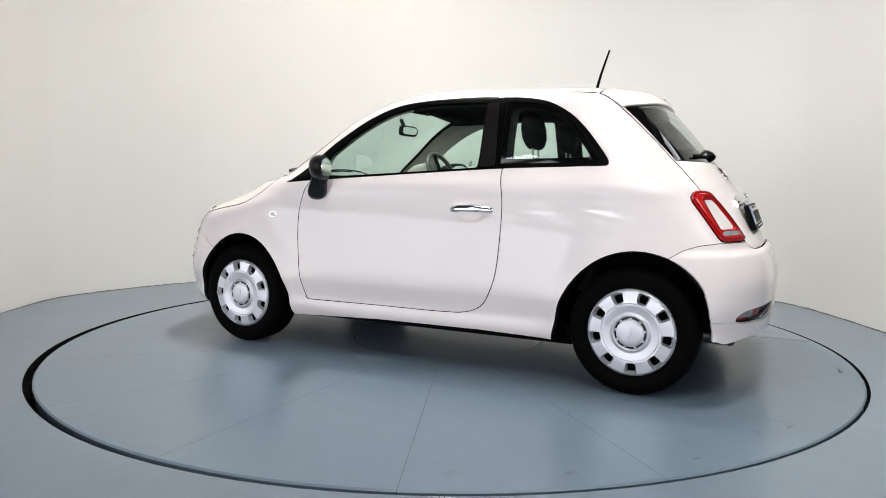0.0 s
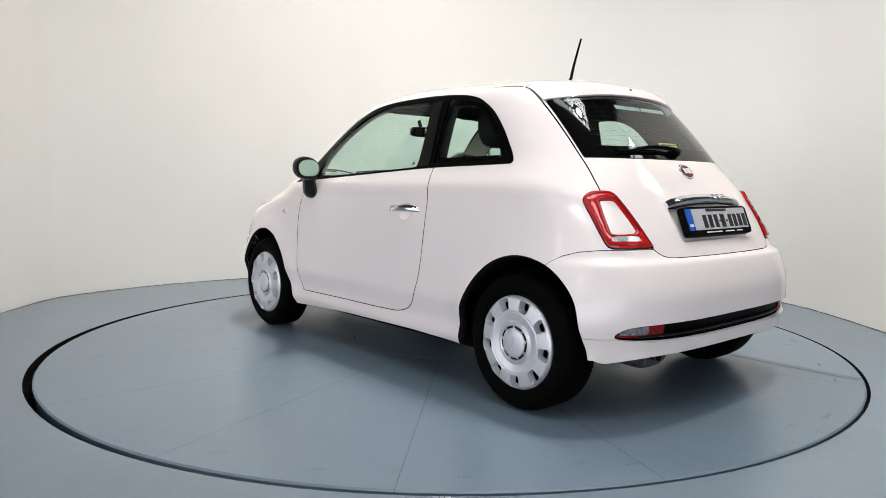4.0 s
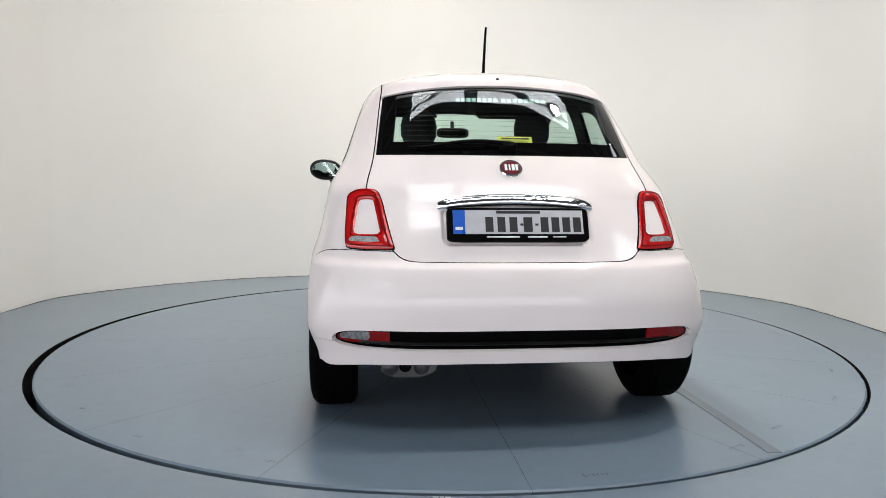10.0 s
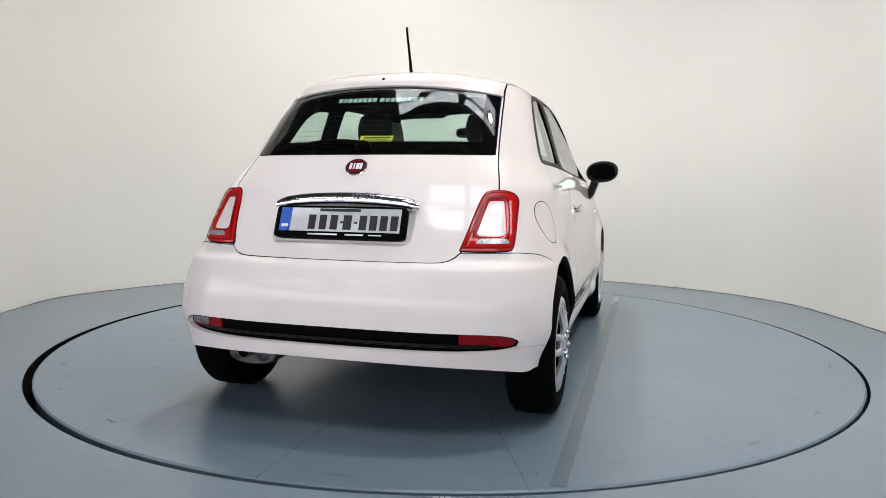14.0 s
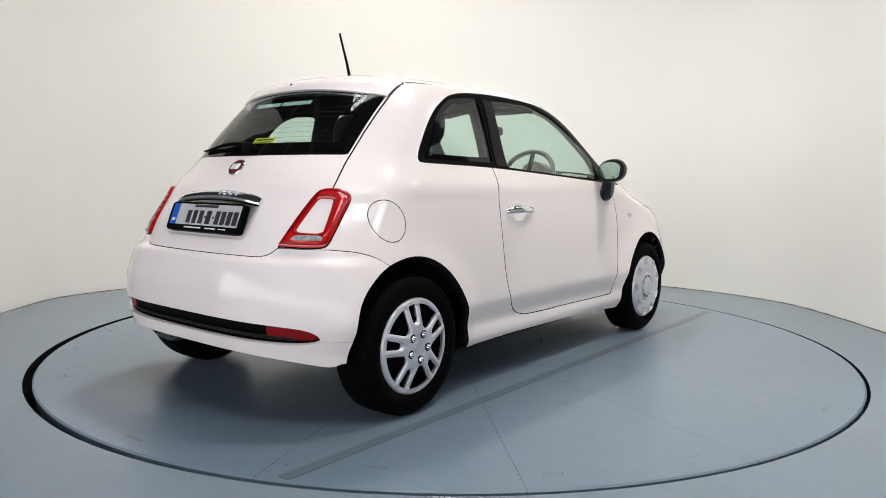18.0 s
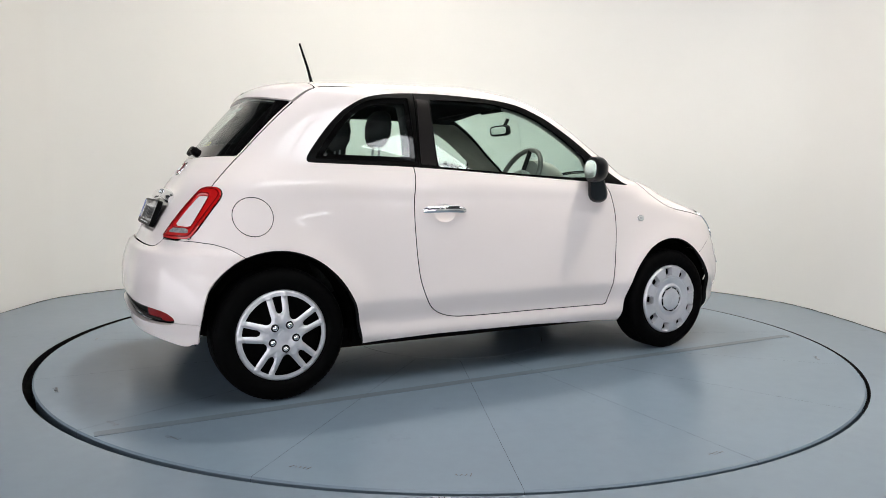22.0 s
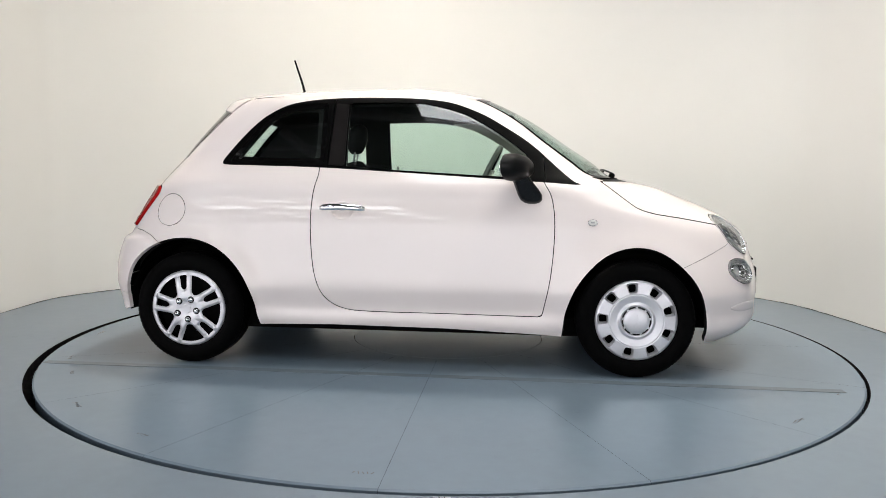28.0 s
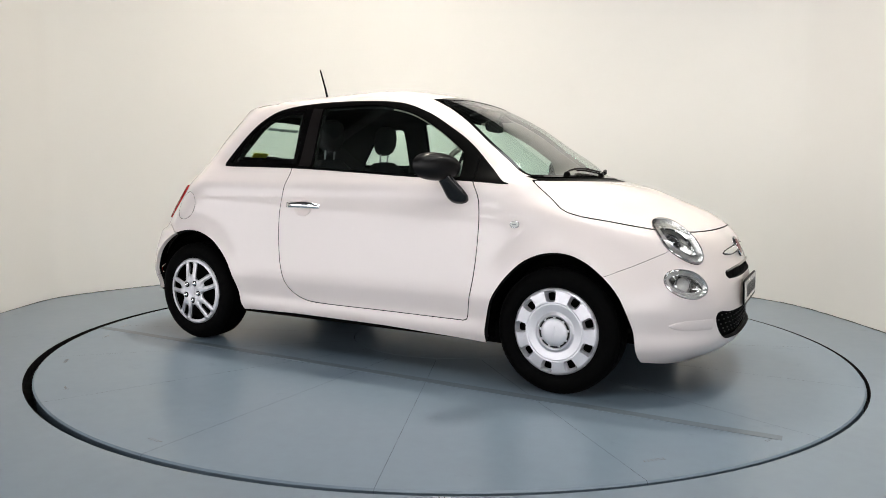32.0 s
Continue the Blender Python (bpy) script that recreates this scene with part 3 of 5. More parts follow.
QUARTER_LINING = ((-0.905, 1.085), (-0.82, 1.20), (-0.745, 1.285), (-0.66, 1.328), (-0.58, 1.340), (-0.515, 1.338), (-0.505, 1.32), (-0.505, 1.09),
                  (-0.52, 1.078), (-0.88, 1.078))
DOOR_GLASS = ((-0.326, 1.368), (-0.31, 1.373), (-0.05, 1.376), (0.08, 1.366), (0.26, 1.322), (0.437, 1.229), (0.59, 1.118), (0.602, 1.10),
              (0.612, 0.99), (0.605, 0.985), (-0.32, 1.036), (-0.330, 1.045))
DOOR = ((-0.455, 1.06), (-0.47, 0.99), (-0.492, 0.878), (-0.497, 0.735), (-0.482, 0.534), (-0.455, 0.43), (-0.41, 0.355), (-0.34, 0.314),
        (-0.24, 0.298), (0.197, 0.295), (0.66, 0.292), (0.686, 0.295), (0.702, 0.353), (0.732, 0.525), (0.745, 0.75), (0.728, 0.89),
        (0.68, 0.985), (0.66, 1.06))
TAIL_LAMP = ((-0.508, 0.888), (-0.513, 0.911), (-0.537, 0.927), (-0.575, 0.932), (-0.617, 0.929), (-0.644, 0.913), (-0.706, 0.833), (-0.785, 0.715),
             (-0.788, 0.707), (-0.625, 0.706), (-0.598, 0.714), (-0.576, 0.748), (-0.533, 0.835))
TAIL_INNER = ((-0.575, 0.885), (-0.585, 0.889), (-0.625, 0.889), (-0.635, 0.884), (-0.715, 0.770), (-0.712, 0.763), (-0.622, 0.760), (-0.613, 0.765))
HEAD_LAMP = ((-0.628, 0.772), (-0.65, 0.80), (-0.70, 0.810), (-0.765, 0.795), (-0.82, 0.735), (-0.852, 0.660), (-0.838, 0.620), (-0.80, 0.612),
             (-0.735, 0.633), (-0.66, 0.687))
DRL = ((-0.634, 0.553), (-0.655, 0.585), (-0.715, 0.595), (-0.79, 0.578), (-0.838, 0.537), (-0.845, 0.495), (-0.80, 0.468), (-0.735, 0.469),
       (-0.67, 0.495), (-0.64, 0.525))
GATE = ((-0.36, 0.664), (0.36, 0.664), (0.43, 0.671), (0.468, 0.695), (0.505, 0.745), (0.562, 0.84), (0.576, 0.93), (0.546, 1.06), (0.506, 1.36),
        (0.45, 1.60), (-0.45, 1.60), (-0.506, 1.36), (-0.546, 1.06), (-0.576, 0.93), (-0.562, 0.84), (-0.505, 0.745), (-0.468, 0.695), (-0.43, 0.671))
STRIP = ((-0.40, 0.420), (0.40, 0.420), (0.58, 0.417), (0.655, 0.409), (0.688, 0.392), (0.690, 0.374), (0.668, 0.362), (0.60, 0.354), (0.40, 0.349),
         (-0.40, 0.349), (-0.60, 0.354), (-0.668, 0.362), (-0.690, 0.374), (-0.688, 0.392), (-0.655, 0.409), (-0.58, 0.417))


def at_line(x, pairs):
    p = sorted(pairs)
    return np.interp(x, [a for a, _ in p], [b for _, b in p])


def side_field(poly, inner=0.3, which=0, rounds=2):
    shape = curve_in(poly, rounds) if rounds else np.array(poly)

    def field(s):
        val = inside(s.v[:, [0, 2]], shape)
        y = s.v[:, 1]
        return np.minimum(val, (y * which if which else np.abs(y)) - inner)
    return field


def corner_field(poly, back, rounds=2):
    """A region laid out along the body's rounded corner: distance round it, height."""
    shape = curve_in(poly, rounds)

    def field(s):
        x = s.v[:, 0] * (1 if back else -1)
        q = np.stack([(x + np.abs(s.v[:, 1])) / math.sqrt(2), s.v[:, 2]], 1)
        return np.minimum(inside(q, shape), -x - 0.9)
    return field


def end_field(poly, sign, past, rounds=2):
    """A region seen along the car: across, height; on the front (1) or back (-1)."""
    shape = curve_in(poly, rounds)
    return lambda s: np.minimum(inside(s.v[:, 1:3], shape), s.v[:, 0] * sign - past)


def body_skin():
    g = hull_grid(270, 230)
    nv, nu = g.shape[:2]
    ring = np.concatenate([g, g[:, -2:0:-1] * np.array([1, -1, 1])], 1)
    m = ring.shape[1]
    v = ring.reshape(-1, 3)
    # the roof falls a little towards the back
    v[:, 2] -= 0.017 * np.clip((-0.05 - v[:, 0]) / 0.55, 0, 1) * np.clip((v[:, 2] - 1.395) / 0.06, 0, 1)
    i, j = np.meshgrid(np.arange(nv - 1), np.arange(m), indexing="ij")
    k = (j + 1) % m
    a, b, c, d = i * m + j, i * m + k, (i + 1) * m + k, (i + 1) * m + j
    f = np.concatenate([np.stack([a, b, c], -1).reshape(-1, 3), np.stack([a, c, d], -1).reshape(-1, 3)])
    fn = np.cross(v[f[:, 1]] - v[f[:, 0]], v[f[:, 2]] - v[f[:, 0]])
    n = np.zeros_like(v)
    for q in range(3):
        np.add.at(n, f[:, q], fn)
    n /= np.maximum(np.linalg.norm(n, axis=1, keepdims=True), 1e-12)
    n[-m:] = (0, 0, 1)
    return Skin(v, n, f)


def arch_field(s):
    best = np.full(len(s.v), -1.0)
    for cx, shape in ((1.15, FRONT_ARCH), (-1.15, REAR_ARCH)):
        best = np.maximum(best, inside(s.v[:, [0, 2]] - np.array([cx, 0]), curve_in(shape, 2)))
    return np.minimum(best, np.abs(s.v[:, 1]) - 0.45)


def low_field(s):
    return s.v[:, 2] - at_line(s.v[:, 0], ((-1.75, 0.312), (-1.62, 0.290), (-1.53, 0.270), (-1.505, 0.274), (-1.485, 0.292), (-1.47, 0.252), (-1.44, 0.246), (-1.2, 0.22), (-0.8, 0.213), (-0.38, 0.222),
                                           (0.2, 0.217), (0.8, 0.192), (1.45, 0.18), (1.6, 0.15), (1.9, 0.15)))


def screen_field(inset=0.0):
    def field(s):
        x, y, z = s.v.T
        edge = at_line(z, ((0.98, 0.634), (1.10, 0.594), (1.17, 0.571), (1.29, 0.527), (1.38, 0.488), (1.43, 0.458)))
        top = 1.438 - 0.16 * y ** 2
        return np.minimum.reduce([edge - inset - np.abs(y), top - inset - z, z - 0.992 - inset * 0.8, x - 0.2])
    return field


def rear_glass_field(inset=0.0):
    def field(s):
        x, y, z = s.v.T
        edge = at_line(z, ((1.0, 0.545), (1.07, 0.534), (1.34, 0.500), (1.40, 0.49)))
        top = 1.374 - 0.16 * y ** 2
        return np.minimum.reduce([edge - inset - np.abs(y), top - inset * 0.06 - z, z - 1.071 - inset, -0.85 - x])
    return field


def bonnet_field(s):
    x, y, z = s.v.T
    line = at_line(x, ((0.90, 1.02), (0.98, 0.968), (1.05, 0.915), (1.14, 0.846), (1.18, 0.828), (1.24, 0.813), (1.36, 0.795), (1.547, 0.762),
                       (1.681, 0.748), (1.80, 0.748)))
    return np.minimum.reduce([z - line, 0.974 - z, x - 0.9])


def front_bumper_field(s):
    x, y, z = s.v.T
    line = at_line(x, ((1.30, 0.53), (1.383, 0.565), (1.48, 0.607), (1.604, 0.667), (1.66, 0.76), (1.9, 0.80)))
    return np.minimum(line - z, x - 1.25)


def rear_bumper_field(s):
    x, y, z = s.v.T
    line = at_line(x, ((-1.75, 0.703), (-1.49, 0.701), (-1.42, 0.692), (-1.362, 0.673), (-1.30, 0.634), (-1.2, 0.56)))
    return np.minimum(line - z, -1.2 - x)


CAR = tagged(new("hatchback_car"), "small white three-door hatchback car parked on the turntable", "car")


def even_pane(s, sgn):
    """The same pane as one evenly bowed sheet."""
    x, y, z = s.v.T
    terms = np.stack([np.ones_like(x), x, z, x * x, x * z, z * z], 1)
    c, *_ = np.linalg.lstsq(terms, np.abs(y), rcond=None)
    out = terms @ c + 0.003 * (1 - ((z - 1.2) / 0.19) ** 2)
    return Skin(np.stack([x, out * sgn, z], 1), s.n, s.f).shaded()


def build_body():
    gap = 0.0044
    rest = body_skin()
    rest = rest.keep(low_field(rest))
    rest = rest.keep(-arch_field(rest))
    shell_all = rest
    # glass and its black surrounds
    screen, rest = rest.split(screen_field())
    pane, border = screen.split(screen_field(0.012))
    panel("windscreen", pane.moved(-0.002), PANE, CAR, 0.004, "greenish tinted windscreen").visible_shadow = False
    panel("windscreen_border", border, BORDER, CAR, 0.006)
    rear, rest = rest.split(rear_glass_field(), 0.003)
    # the rear glass is one even sheet, slightly bowed from top to bottom
    mid = rear.v[np.abs(rear.v[:, 1]) < 0.03]
    even_line = np.polyfit(mid[:, 2], mid[:, 0], 2)
    at_z = np.polyfit(mid[:, 2], mid[:, 0], 7)
    zz = np.clip(rear.v[:, 2], 1.071, 1.372)
    bow = np.polyval(even_line, zz) - np.polyval(at_z, zz) - 0.006 * (1 - ((zz - 1.2225) / 0.1515) ** 2)
    rear = Skin(rear.v + np.stack([bow, 0 * bow, 0 * bow], 1), rear.n, rear.f).shaded()
    pane, border = rear.split(rear_glass_field(0.055))
    panel("rear_window", pane.moved(-0.001), PANE, CAR, 0.004, "tinted rear window with heating lines").visible_shadow = False
    panel("rear_window_border", border.moved(-0.001), BORDER, CAR, 0.006)
    dlo, rest = rest.split(side_field(DLO), 0.002)
    for poly, name in ((QUARTER_GLASS, "quarter_window"), (DOOR_GLASS, "door_window")):
        f = side_field(poly)
        pane, dlo = dlo.split(f)
        for sgn in (1, -1):
            half = even_pane(pane.keep(pane.v[:, 1] * sgn - 0.1), sgn)
            if name == "quarter_window":
                # printed black band round the fixed pane
                half, band = half.split(lambda q: inside(q.v[:, [0, 2]], curve_in(QUARTER_GLASS, 2)) - 0.026)
                panel("printed_border", band.moved(-0.006), BORDER, CAR, 0.004, "black printed border of the fixed pane")
            panel(name, half.moved(-0.006), PANE, CAR, 0.004, "greenish tinted side window").visible_shadow = False
    for sgn in (1, -1):
        half = dlo.keep(dlo.v[:, 1] * sgn - 0.1)
        sail, half = half.split(lambda s: s.v[:, 0] - 0.692 - (s.v[:, 2] - 1.0) * -0.05, 0.004)
        panel("sail_panel", sail.moved(0.002), BLACK, CAR, 0.012, "black plastic sail panel")
        back, half = half.split(lambda s: -0.434 + (s.v[:, 2] - 1.03) * 0.06 - s.v[:, 0], 0.004)
        panel("quarter_surround", back.moved(0.002), BLACK, CAR, 0.012, "black plastic window surround")
        post = side_field(((-0.424, 1.045), (-0.340, 1.041), (-0.336, 1.365), (-0.402, 1.372)), rounds=0)
        panel("pillar_cover", half.split(post)[0].moved(0.0045), POST, CAR, 0.003, "dark glossy pillar cover")
        panel("window_surround", half.moved(0.002), BLACK, CAR, 0.012, "black plastic window surround")
    # lamps
    tail, rest = rest.split(corner_field(TAIL_LAMP, True), 0.003)
    head, rest = rest.split(corner_field(HEAD_LAMP, False), 0.0015)
    drl, rest = rest.split(corner_field(DRL, False), 0.0015)
    inner = corner_field(TAIL_INNER, True)
    for sgn in (1, -1):
        t = tail.keep(tail.v[:, 1] * sgn - 0.1)
        core, ring = t.split(inner)
        dist = np.minimum(corner_field(TAIL_LAMP, True)(ring), -inner(ring))
        swell = ring.moved(0.003 + 0.011 * np.sqrt(np.clip(dist / 0.018, 0, 1))).shaded()
        lamp = panel("tail_lamp", swell, RED, CAR, 0.012, "glossy red ring-shaped tail lamp")
        fine = ring.refined(lambda c: c[:, 2] > 0).refined(lambda c: c[:, 2] > 0)
        dist = np.minimum(corner_field(TAIL_LAMP, True)(fine), -inner(fine))
        panel("lamp_rib", fine.keep(np.minimum(dist - 0.0085, 0.0135 - dist)).moved(0.0146), DEEP_RED, lamp, 0.002, "darker red rib")
        low = lambda s: inside(np.stack([(s.v[:, 0] + np.abs(s.v[:, 1])) / math.sqrt(2), s.v[:, 2]], 1),
                               np.array([(-0.718, 0.748), (-0.618, 0.748), (-0.605, 0.729), (-0.733, 0.729)]))
        rev, _ = ring.split(low)
        panel("reversing_lens", rev.moved(0.0155), CLEAR, lamp, 0.002, "clear ribbed reversing lens")
        panel("painted_insert", core.moved(0.004), WHITE, lamp, 0.004, "white painted lamp insert")
        for skin, name, lab in ((head, "head_lamp", "round clear headlamp with a chrome bowl"),
                                (drl, "running_lamp", "oval clear lamp with a chrome bowl")):
            h = skin.keep(skin.v[:, 1] * sgn - 0.1)
            for _ in range(2):
                h = h.refined(lambda c: c[:, 2] > 0)
            poly = curve_in(HEAD_LAMP if name == "head_lamp" else DRL, 2)
            q = np.stack([(-h.v[:, 0] + np.abs(h.v[:, 1])) / math.sqrt(2), h.v[:, 2]], 1)
            d = np.clip(inside(q, poly), 0, None)
            top = d.max()
            bowl = h.moved(-0.012 - 0.07 * np.sqrt(np.clip(d / top, 0, 1)))
            fn = np.cross(bowl.v[bowl.f[:, 1]] - bowl.v[bowl.f[:, 0]], bowl.v[bowl.f[:, 2]] - bowl.v[bowl.f[:, 0]])
            nn = np.zeros_like(bowl.v)
            for c in range(3):
                np.add.at(nn, bowl.f[:, c], fn)
            bowl.n = nn / np.maximum(np.linalg.norm(nn, axis=1, keepdims=True), 1e-9)
            lamp = panel(name, bowl, REFLECTOR, CAR, 0, lab)
            panel("chrome_ring", h.keep(0.008 - d).moved(0.005), CHROME, lamp, 0.014)
            panel("lamp_bezel", h.keep(np.minimum(d - 0.008, (0.034 if name == "head_lamp" else 0.024) - d)).moved(-0.006), BEZEL, lamp, 0.012)
            ring_at = 0.034 if name == "head_lamp" else 0.024
            panel("inner_ring", h.keep(np.minimum(d - ring_at, ring_at + 0.005 - d)).moved(-0.005), CHROME, lamp, 0.010)
            panel("lamp_lens", h.moved(0.003), LENS, lamp, 0.0).visible_shadow = False
            mid, nor = Vector(h.v[np.argmax(d)]), Vector(h.n[np.argmax(d)])
            at = Matrix.Translation(mid - nor * 0.055) @ nor.to_track_quat("Z", "Y").to_matrix().to_4x4()
            bm = lathe([(0.040, 0.0), (0.042, 0.018), (0.036, 0.022), (0.034, 0.018)], 28, "Z")
            bm.transform(at)
            part("projector_ring", bm, CHROME, lamp)
            bm = lathe([(0.034, 0.014), (0.028, 0.022), (0.016, 0.028), (0.0, 0.030)], 28, "Z")
            bm.transform(at)
            part("projector_lens", bm, GLOSS if name == "head_lamp" else INDICATOR, lamp)
    # opening and bolted panels
    door, rest = rest.split(side_field(DOOR), gap)
    for sgn in (1, -1):
        leaf = door.keep(door.v[:, 1] * sgn - 0.1)
        for reach in (0.09, 0.075):
            leaf = leaf.refined(lambda c: np.hypot(c[:, 0] + 0.333, c[:, 2] - 0.812) < reach)
        q = ((leaf.v[:, 0] + 0.333) / 0.056) ** 2 + ((leaf.v[:, 2] - 0.812) / 0.043) ** 2
        leaf = leaf.moved(-0.020 * np.clip(1 - q, 0, 1) ** 0.7).shaded() if sgn else leaf
        panel("door", leaf, WHITE, CAR, 0.02, "white car door with a scooped handle cup", GAP_SHADE)
    flap = lambda s: np.minimum(0.083 - np.hypot(s.v[:, 0] + 1.256, s.v[:, 2] - 0.806), -s.v[:, 1] - 0.3)
    cap, rest = rest.split(flap, 0.003)
    panel("fuel_flap", cap, WHITE, CAR, 0.012, "round white fuel flap", GAP_SHADE)
    bonnet, rest = rest.split(bonnet_field, gap)
    panel("bonnet", bonnet, WHITE, CAR, 0.02, "white bonnet", GAP_SHADE)
    cowl, rest = rest.split(lambda s: np.minimum.reduce([s.v[:, 2] - 0.972, 0.994 - s.v[:, 2], s.v[:, 0] - 0.9, 0.645 - np.abs(s.v[:, 1])]))
    panel("cowl", cowl.moved(-0.006), BLACK, CAR, 0.01, "black plastic cowl")
    gate, rest = rest.split(end_field(GATE, -1, 0.90), 0.005)
    spoil, gate = gate.split(lambda s: s.v[:, 2] - (1.372 - 0.16 * s.v[:, 1] ** 2), 0.002)
    for reach in (0.03, 0.02):
        gate = gate.refined(lambda c: (np.abs(c[:, 1] - 0.004) < 0.30 + reach) & (np.abs(c[:, 2] - 0.797) < 0.075 + reach))
    edge = np.maximum(np.abs(gate.v[:, 1] - 0.004) - 0.258, 0), np.maximum(np.abs(gate.v[:, 2] - 0.797) - 0.040, 0)
    press = np.clip((0.036 - np.hypot(*edge)) / 0.014, 0, 1)
    gate = gate.moved(-0.010 * press * press * (3 - 2 * press)).shaded()
    panel("tailgate", gate, WHITE, CAR, 0.02, "white tailgate", GAP_SHADE)
    lift = np.clip((-0.90 - spoil.v[:, 0]) / 0.2, 0, 1) * 0.007 + 0.002
    sp = Skin(spoil.v + np.stack([-lift, 0 * lift, lift * 0.4], 1), spoil.n, spoil.f)
    panel("roof_spoiler", sp, WHITE, CAR, 0.03, "white roof spoiler")
    bump, rest = rest.split(rear_bumper_field, 0.003)
    strip, bump = bump.split(end_field(STRIP, -1, 1.2))
    ledge = np.clip((0.676 - bump.v[:, 2]) / 0.042, 0, 1)
    bump = bump.moved((0.001 + 0.021 * ledge * ledge * (3 - 2 * ledge)) * np.clip((-1.30 - bump.v[:, 0]) / 0.2, 0, 1)).shaded()
    # dark sheet added behind the bumper in place of the shade there
    panel("bumper_shade_sheet", Skin(bump.v - bump.n * 0.024, -bump.n, bump.f[:, ::-1]), DARK, CAR, 0.0, "added dark sheet for the shade inside the bumper")
    lip, bump = bump.split(lambda q: 0.364 - q.v[:, 2], 0.0025)
    panel("rear_bumper", bump, WHITE, CAR, 0.02, "white rear bumper")
    panel("bumper_lip", lip, WHITE, CAR, 0.02, "white lower lip of the rear bumper")
    valance = panel("bumper_strip", strip.moved(-0.006), BLACK, CAR, 0.02, "black plastic bumper strip")
    for y0, y1, sgn, mat, name, low, out in ((0.49, 0.685, -1, DEEP_RED, "reflector", 0.366, 0.002), (0.49, 0.685, 1, DEEP_RED, "reflector", 0.366, 0.002),
                                             (0.562, 0.672, 1, FOG, "fog_lens", 0.378, 0.005)):
        f = lambda s: np.minimum.reduce([s.v[:, 1] * sgn - y0, y1 - s.v[:, 1] * sgn, s.v[:, 2] - low, 0.411 - s.v[:, 2],
                                         inside(s.v[:, 1:3], curve_in(STRIP)) - 0.007])
        lens, _ = strip.split(f)
        panel(name, lens.moved(out), mat, valance, 0.008)
    bump, rest = rest.split(front_bumper_field, 0.002)
    grille = ((-0.40, 0.392), (0.40, 0.392), (0.50, 0.40), (0.515, 0.37), (0.46, 0.29), (0.38, 0.262), (-0.38, 0.262), (-0.46, 0.29),
              (-0.515, 0.37), (-0.50, 0.40))
    mesh, bump = bump.split(end_field(grille, 1, 1.3))
    slot = ((-0.36, 0.575), (0.36, 0.575), (0.40, 0.56), (0.37, 0.535), (-0.37, 0.535), (-0.40, 0.56))
    slit, bump = bump.split(end_field(slot, 1, 1.3))
    # the front bumper gets the same added dark sheet for its inner shade
    panel("bumper_shade_sheet", Skin(bump.v - bump.n * 0.024, -bump.n, bump.f[:, ::-1]), DARK, CAR, 0.0, "added dark sheet for the shade inside the bumper")
    panel("front_bumper", bump, WHITE, CAR, 0.02, "white front bumper", GAP_SHADE)
    panel("lower_grille", mesh.moved(-0.03), DARK, CAR, 0.0, "black lower grille")
    panel("upper_grille", slit.moved(-0.02), DARK, CAR, 0.0, "black upper intake")
    panel("body_shell", rest, WHITE, CAR, 0.02, "white painted body shell", GAP_SHADE)
    # lining
    s = shell_all
    for cut in (screen_field(0.012), rear_glass_field(0.05), side_field(QUARTER_LINING), side_field(DOOR_GLASS)):
        _, s = s.split(cut)
    s = s.keep(np.minimum(s.v[:, 0] + 1.45, 1.0 - s.v[:, 0]))
    up, low = s.split(lambda q: q.v[:, 2] - 1.03)
    posts, up = up.split(lambda q: np.minimum.reduce([q.v[:, 0] - 0.12, 1.375 - q.v[:, 2], np.abs(q.v[:, 1]) - 0.40]))
    for sgn in (1, -1):
        post = posts.keep(posts.v[:, 1] * sgn - 0.1)
        panel("pillar_trim", Skin(post.v - post.n * 0.03, -post.n, post.f[:, ::-1]), PALE_TRIM, CAR, 0.0, "pale pillar trim")
    panel("headliner", Skin(up.v - up.n * 0.03, -up.n, up.f[:, ::-1]), LINER, CAR, 0.0, "dark cabin headliner")
    panel("door_lining", Skin(low.v - low.n * 0.035, -low.n, low.f[:, ::-1]), TRIM, CAR, 0.0, "dark cabin side lining")
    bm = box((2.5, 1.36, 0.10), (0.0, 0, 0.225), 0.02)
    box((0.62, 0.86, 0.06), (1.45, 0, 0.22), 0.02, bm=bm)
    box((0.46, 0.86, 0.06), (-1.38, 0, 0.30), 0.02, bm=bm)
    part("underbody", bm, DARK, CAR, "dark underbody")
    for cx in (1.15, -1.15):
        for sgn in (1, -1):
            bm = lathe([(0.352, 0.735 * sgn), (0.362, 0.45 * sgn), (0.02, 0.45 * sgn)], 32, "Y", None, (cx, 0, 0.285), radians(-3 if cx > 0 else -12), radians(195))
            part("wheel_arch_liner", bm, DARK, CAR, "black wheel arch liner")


build_body()


def oval(a, b, n=24, power=2.0):
    out = []
    for i in range(n):
        t = 2 * math.pi * i / n
        c, s = math.cos(t), math.sin(t)
        out.append((a * math.copysign(abs(c) ** (2 / power), c), b * math.copysign(abs(s) ** (2 / power), s)))
    return out


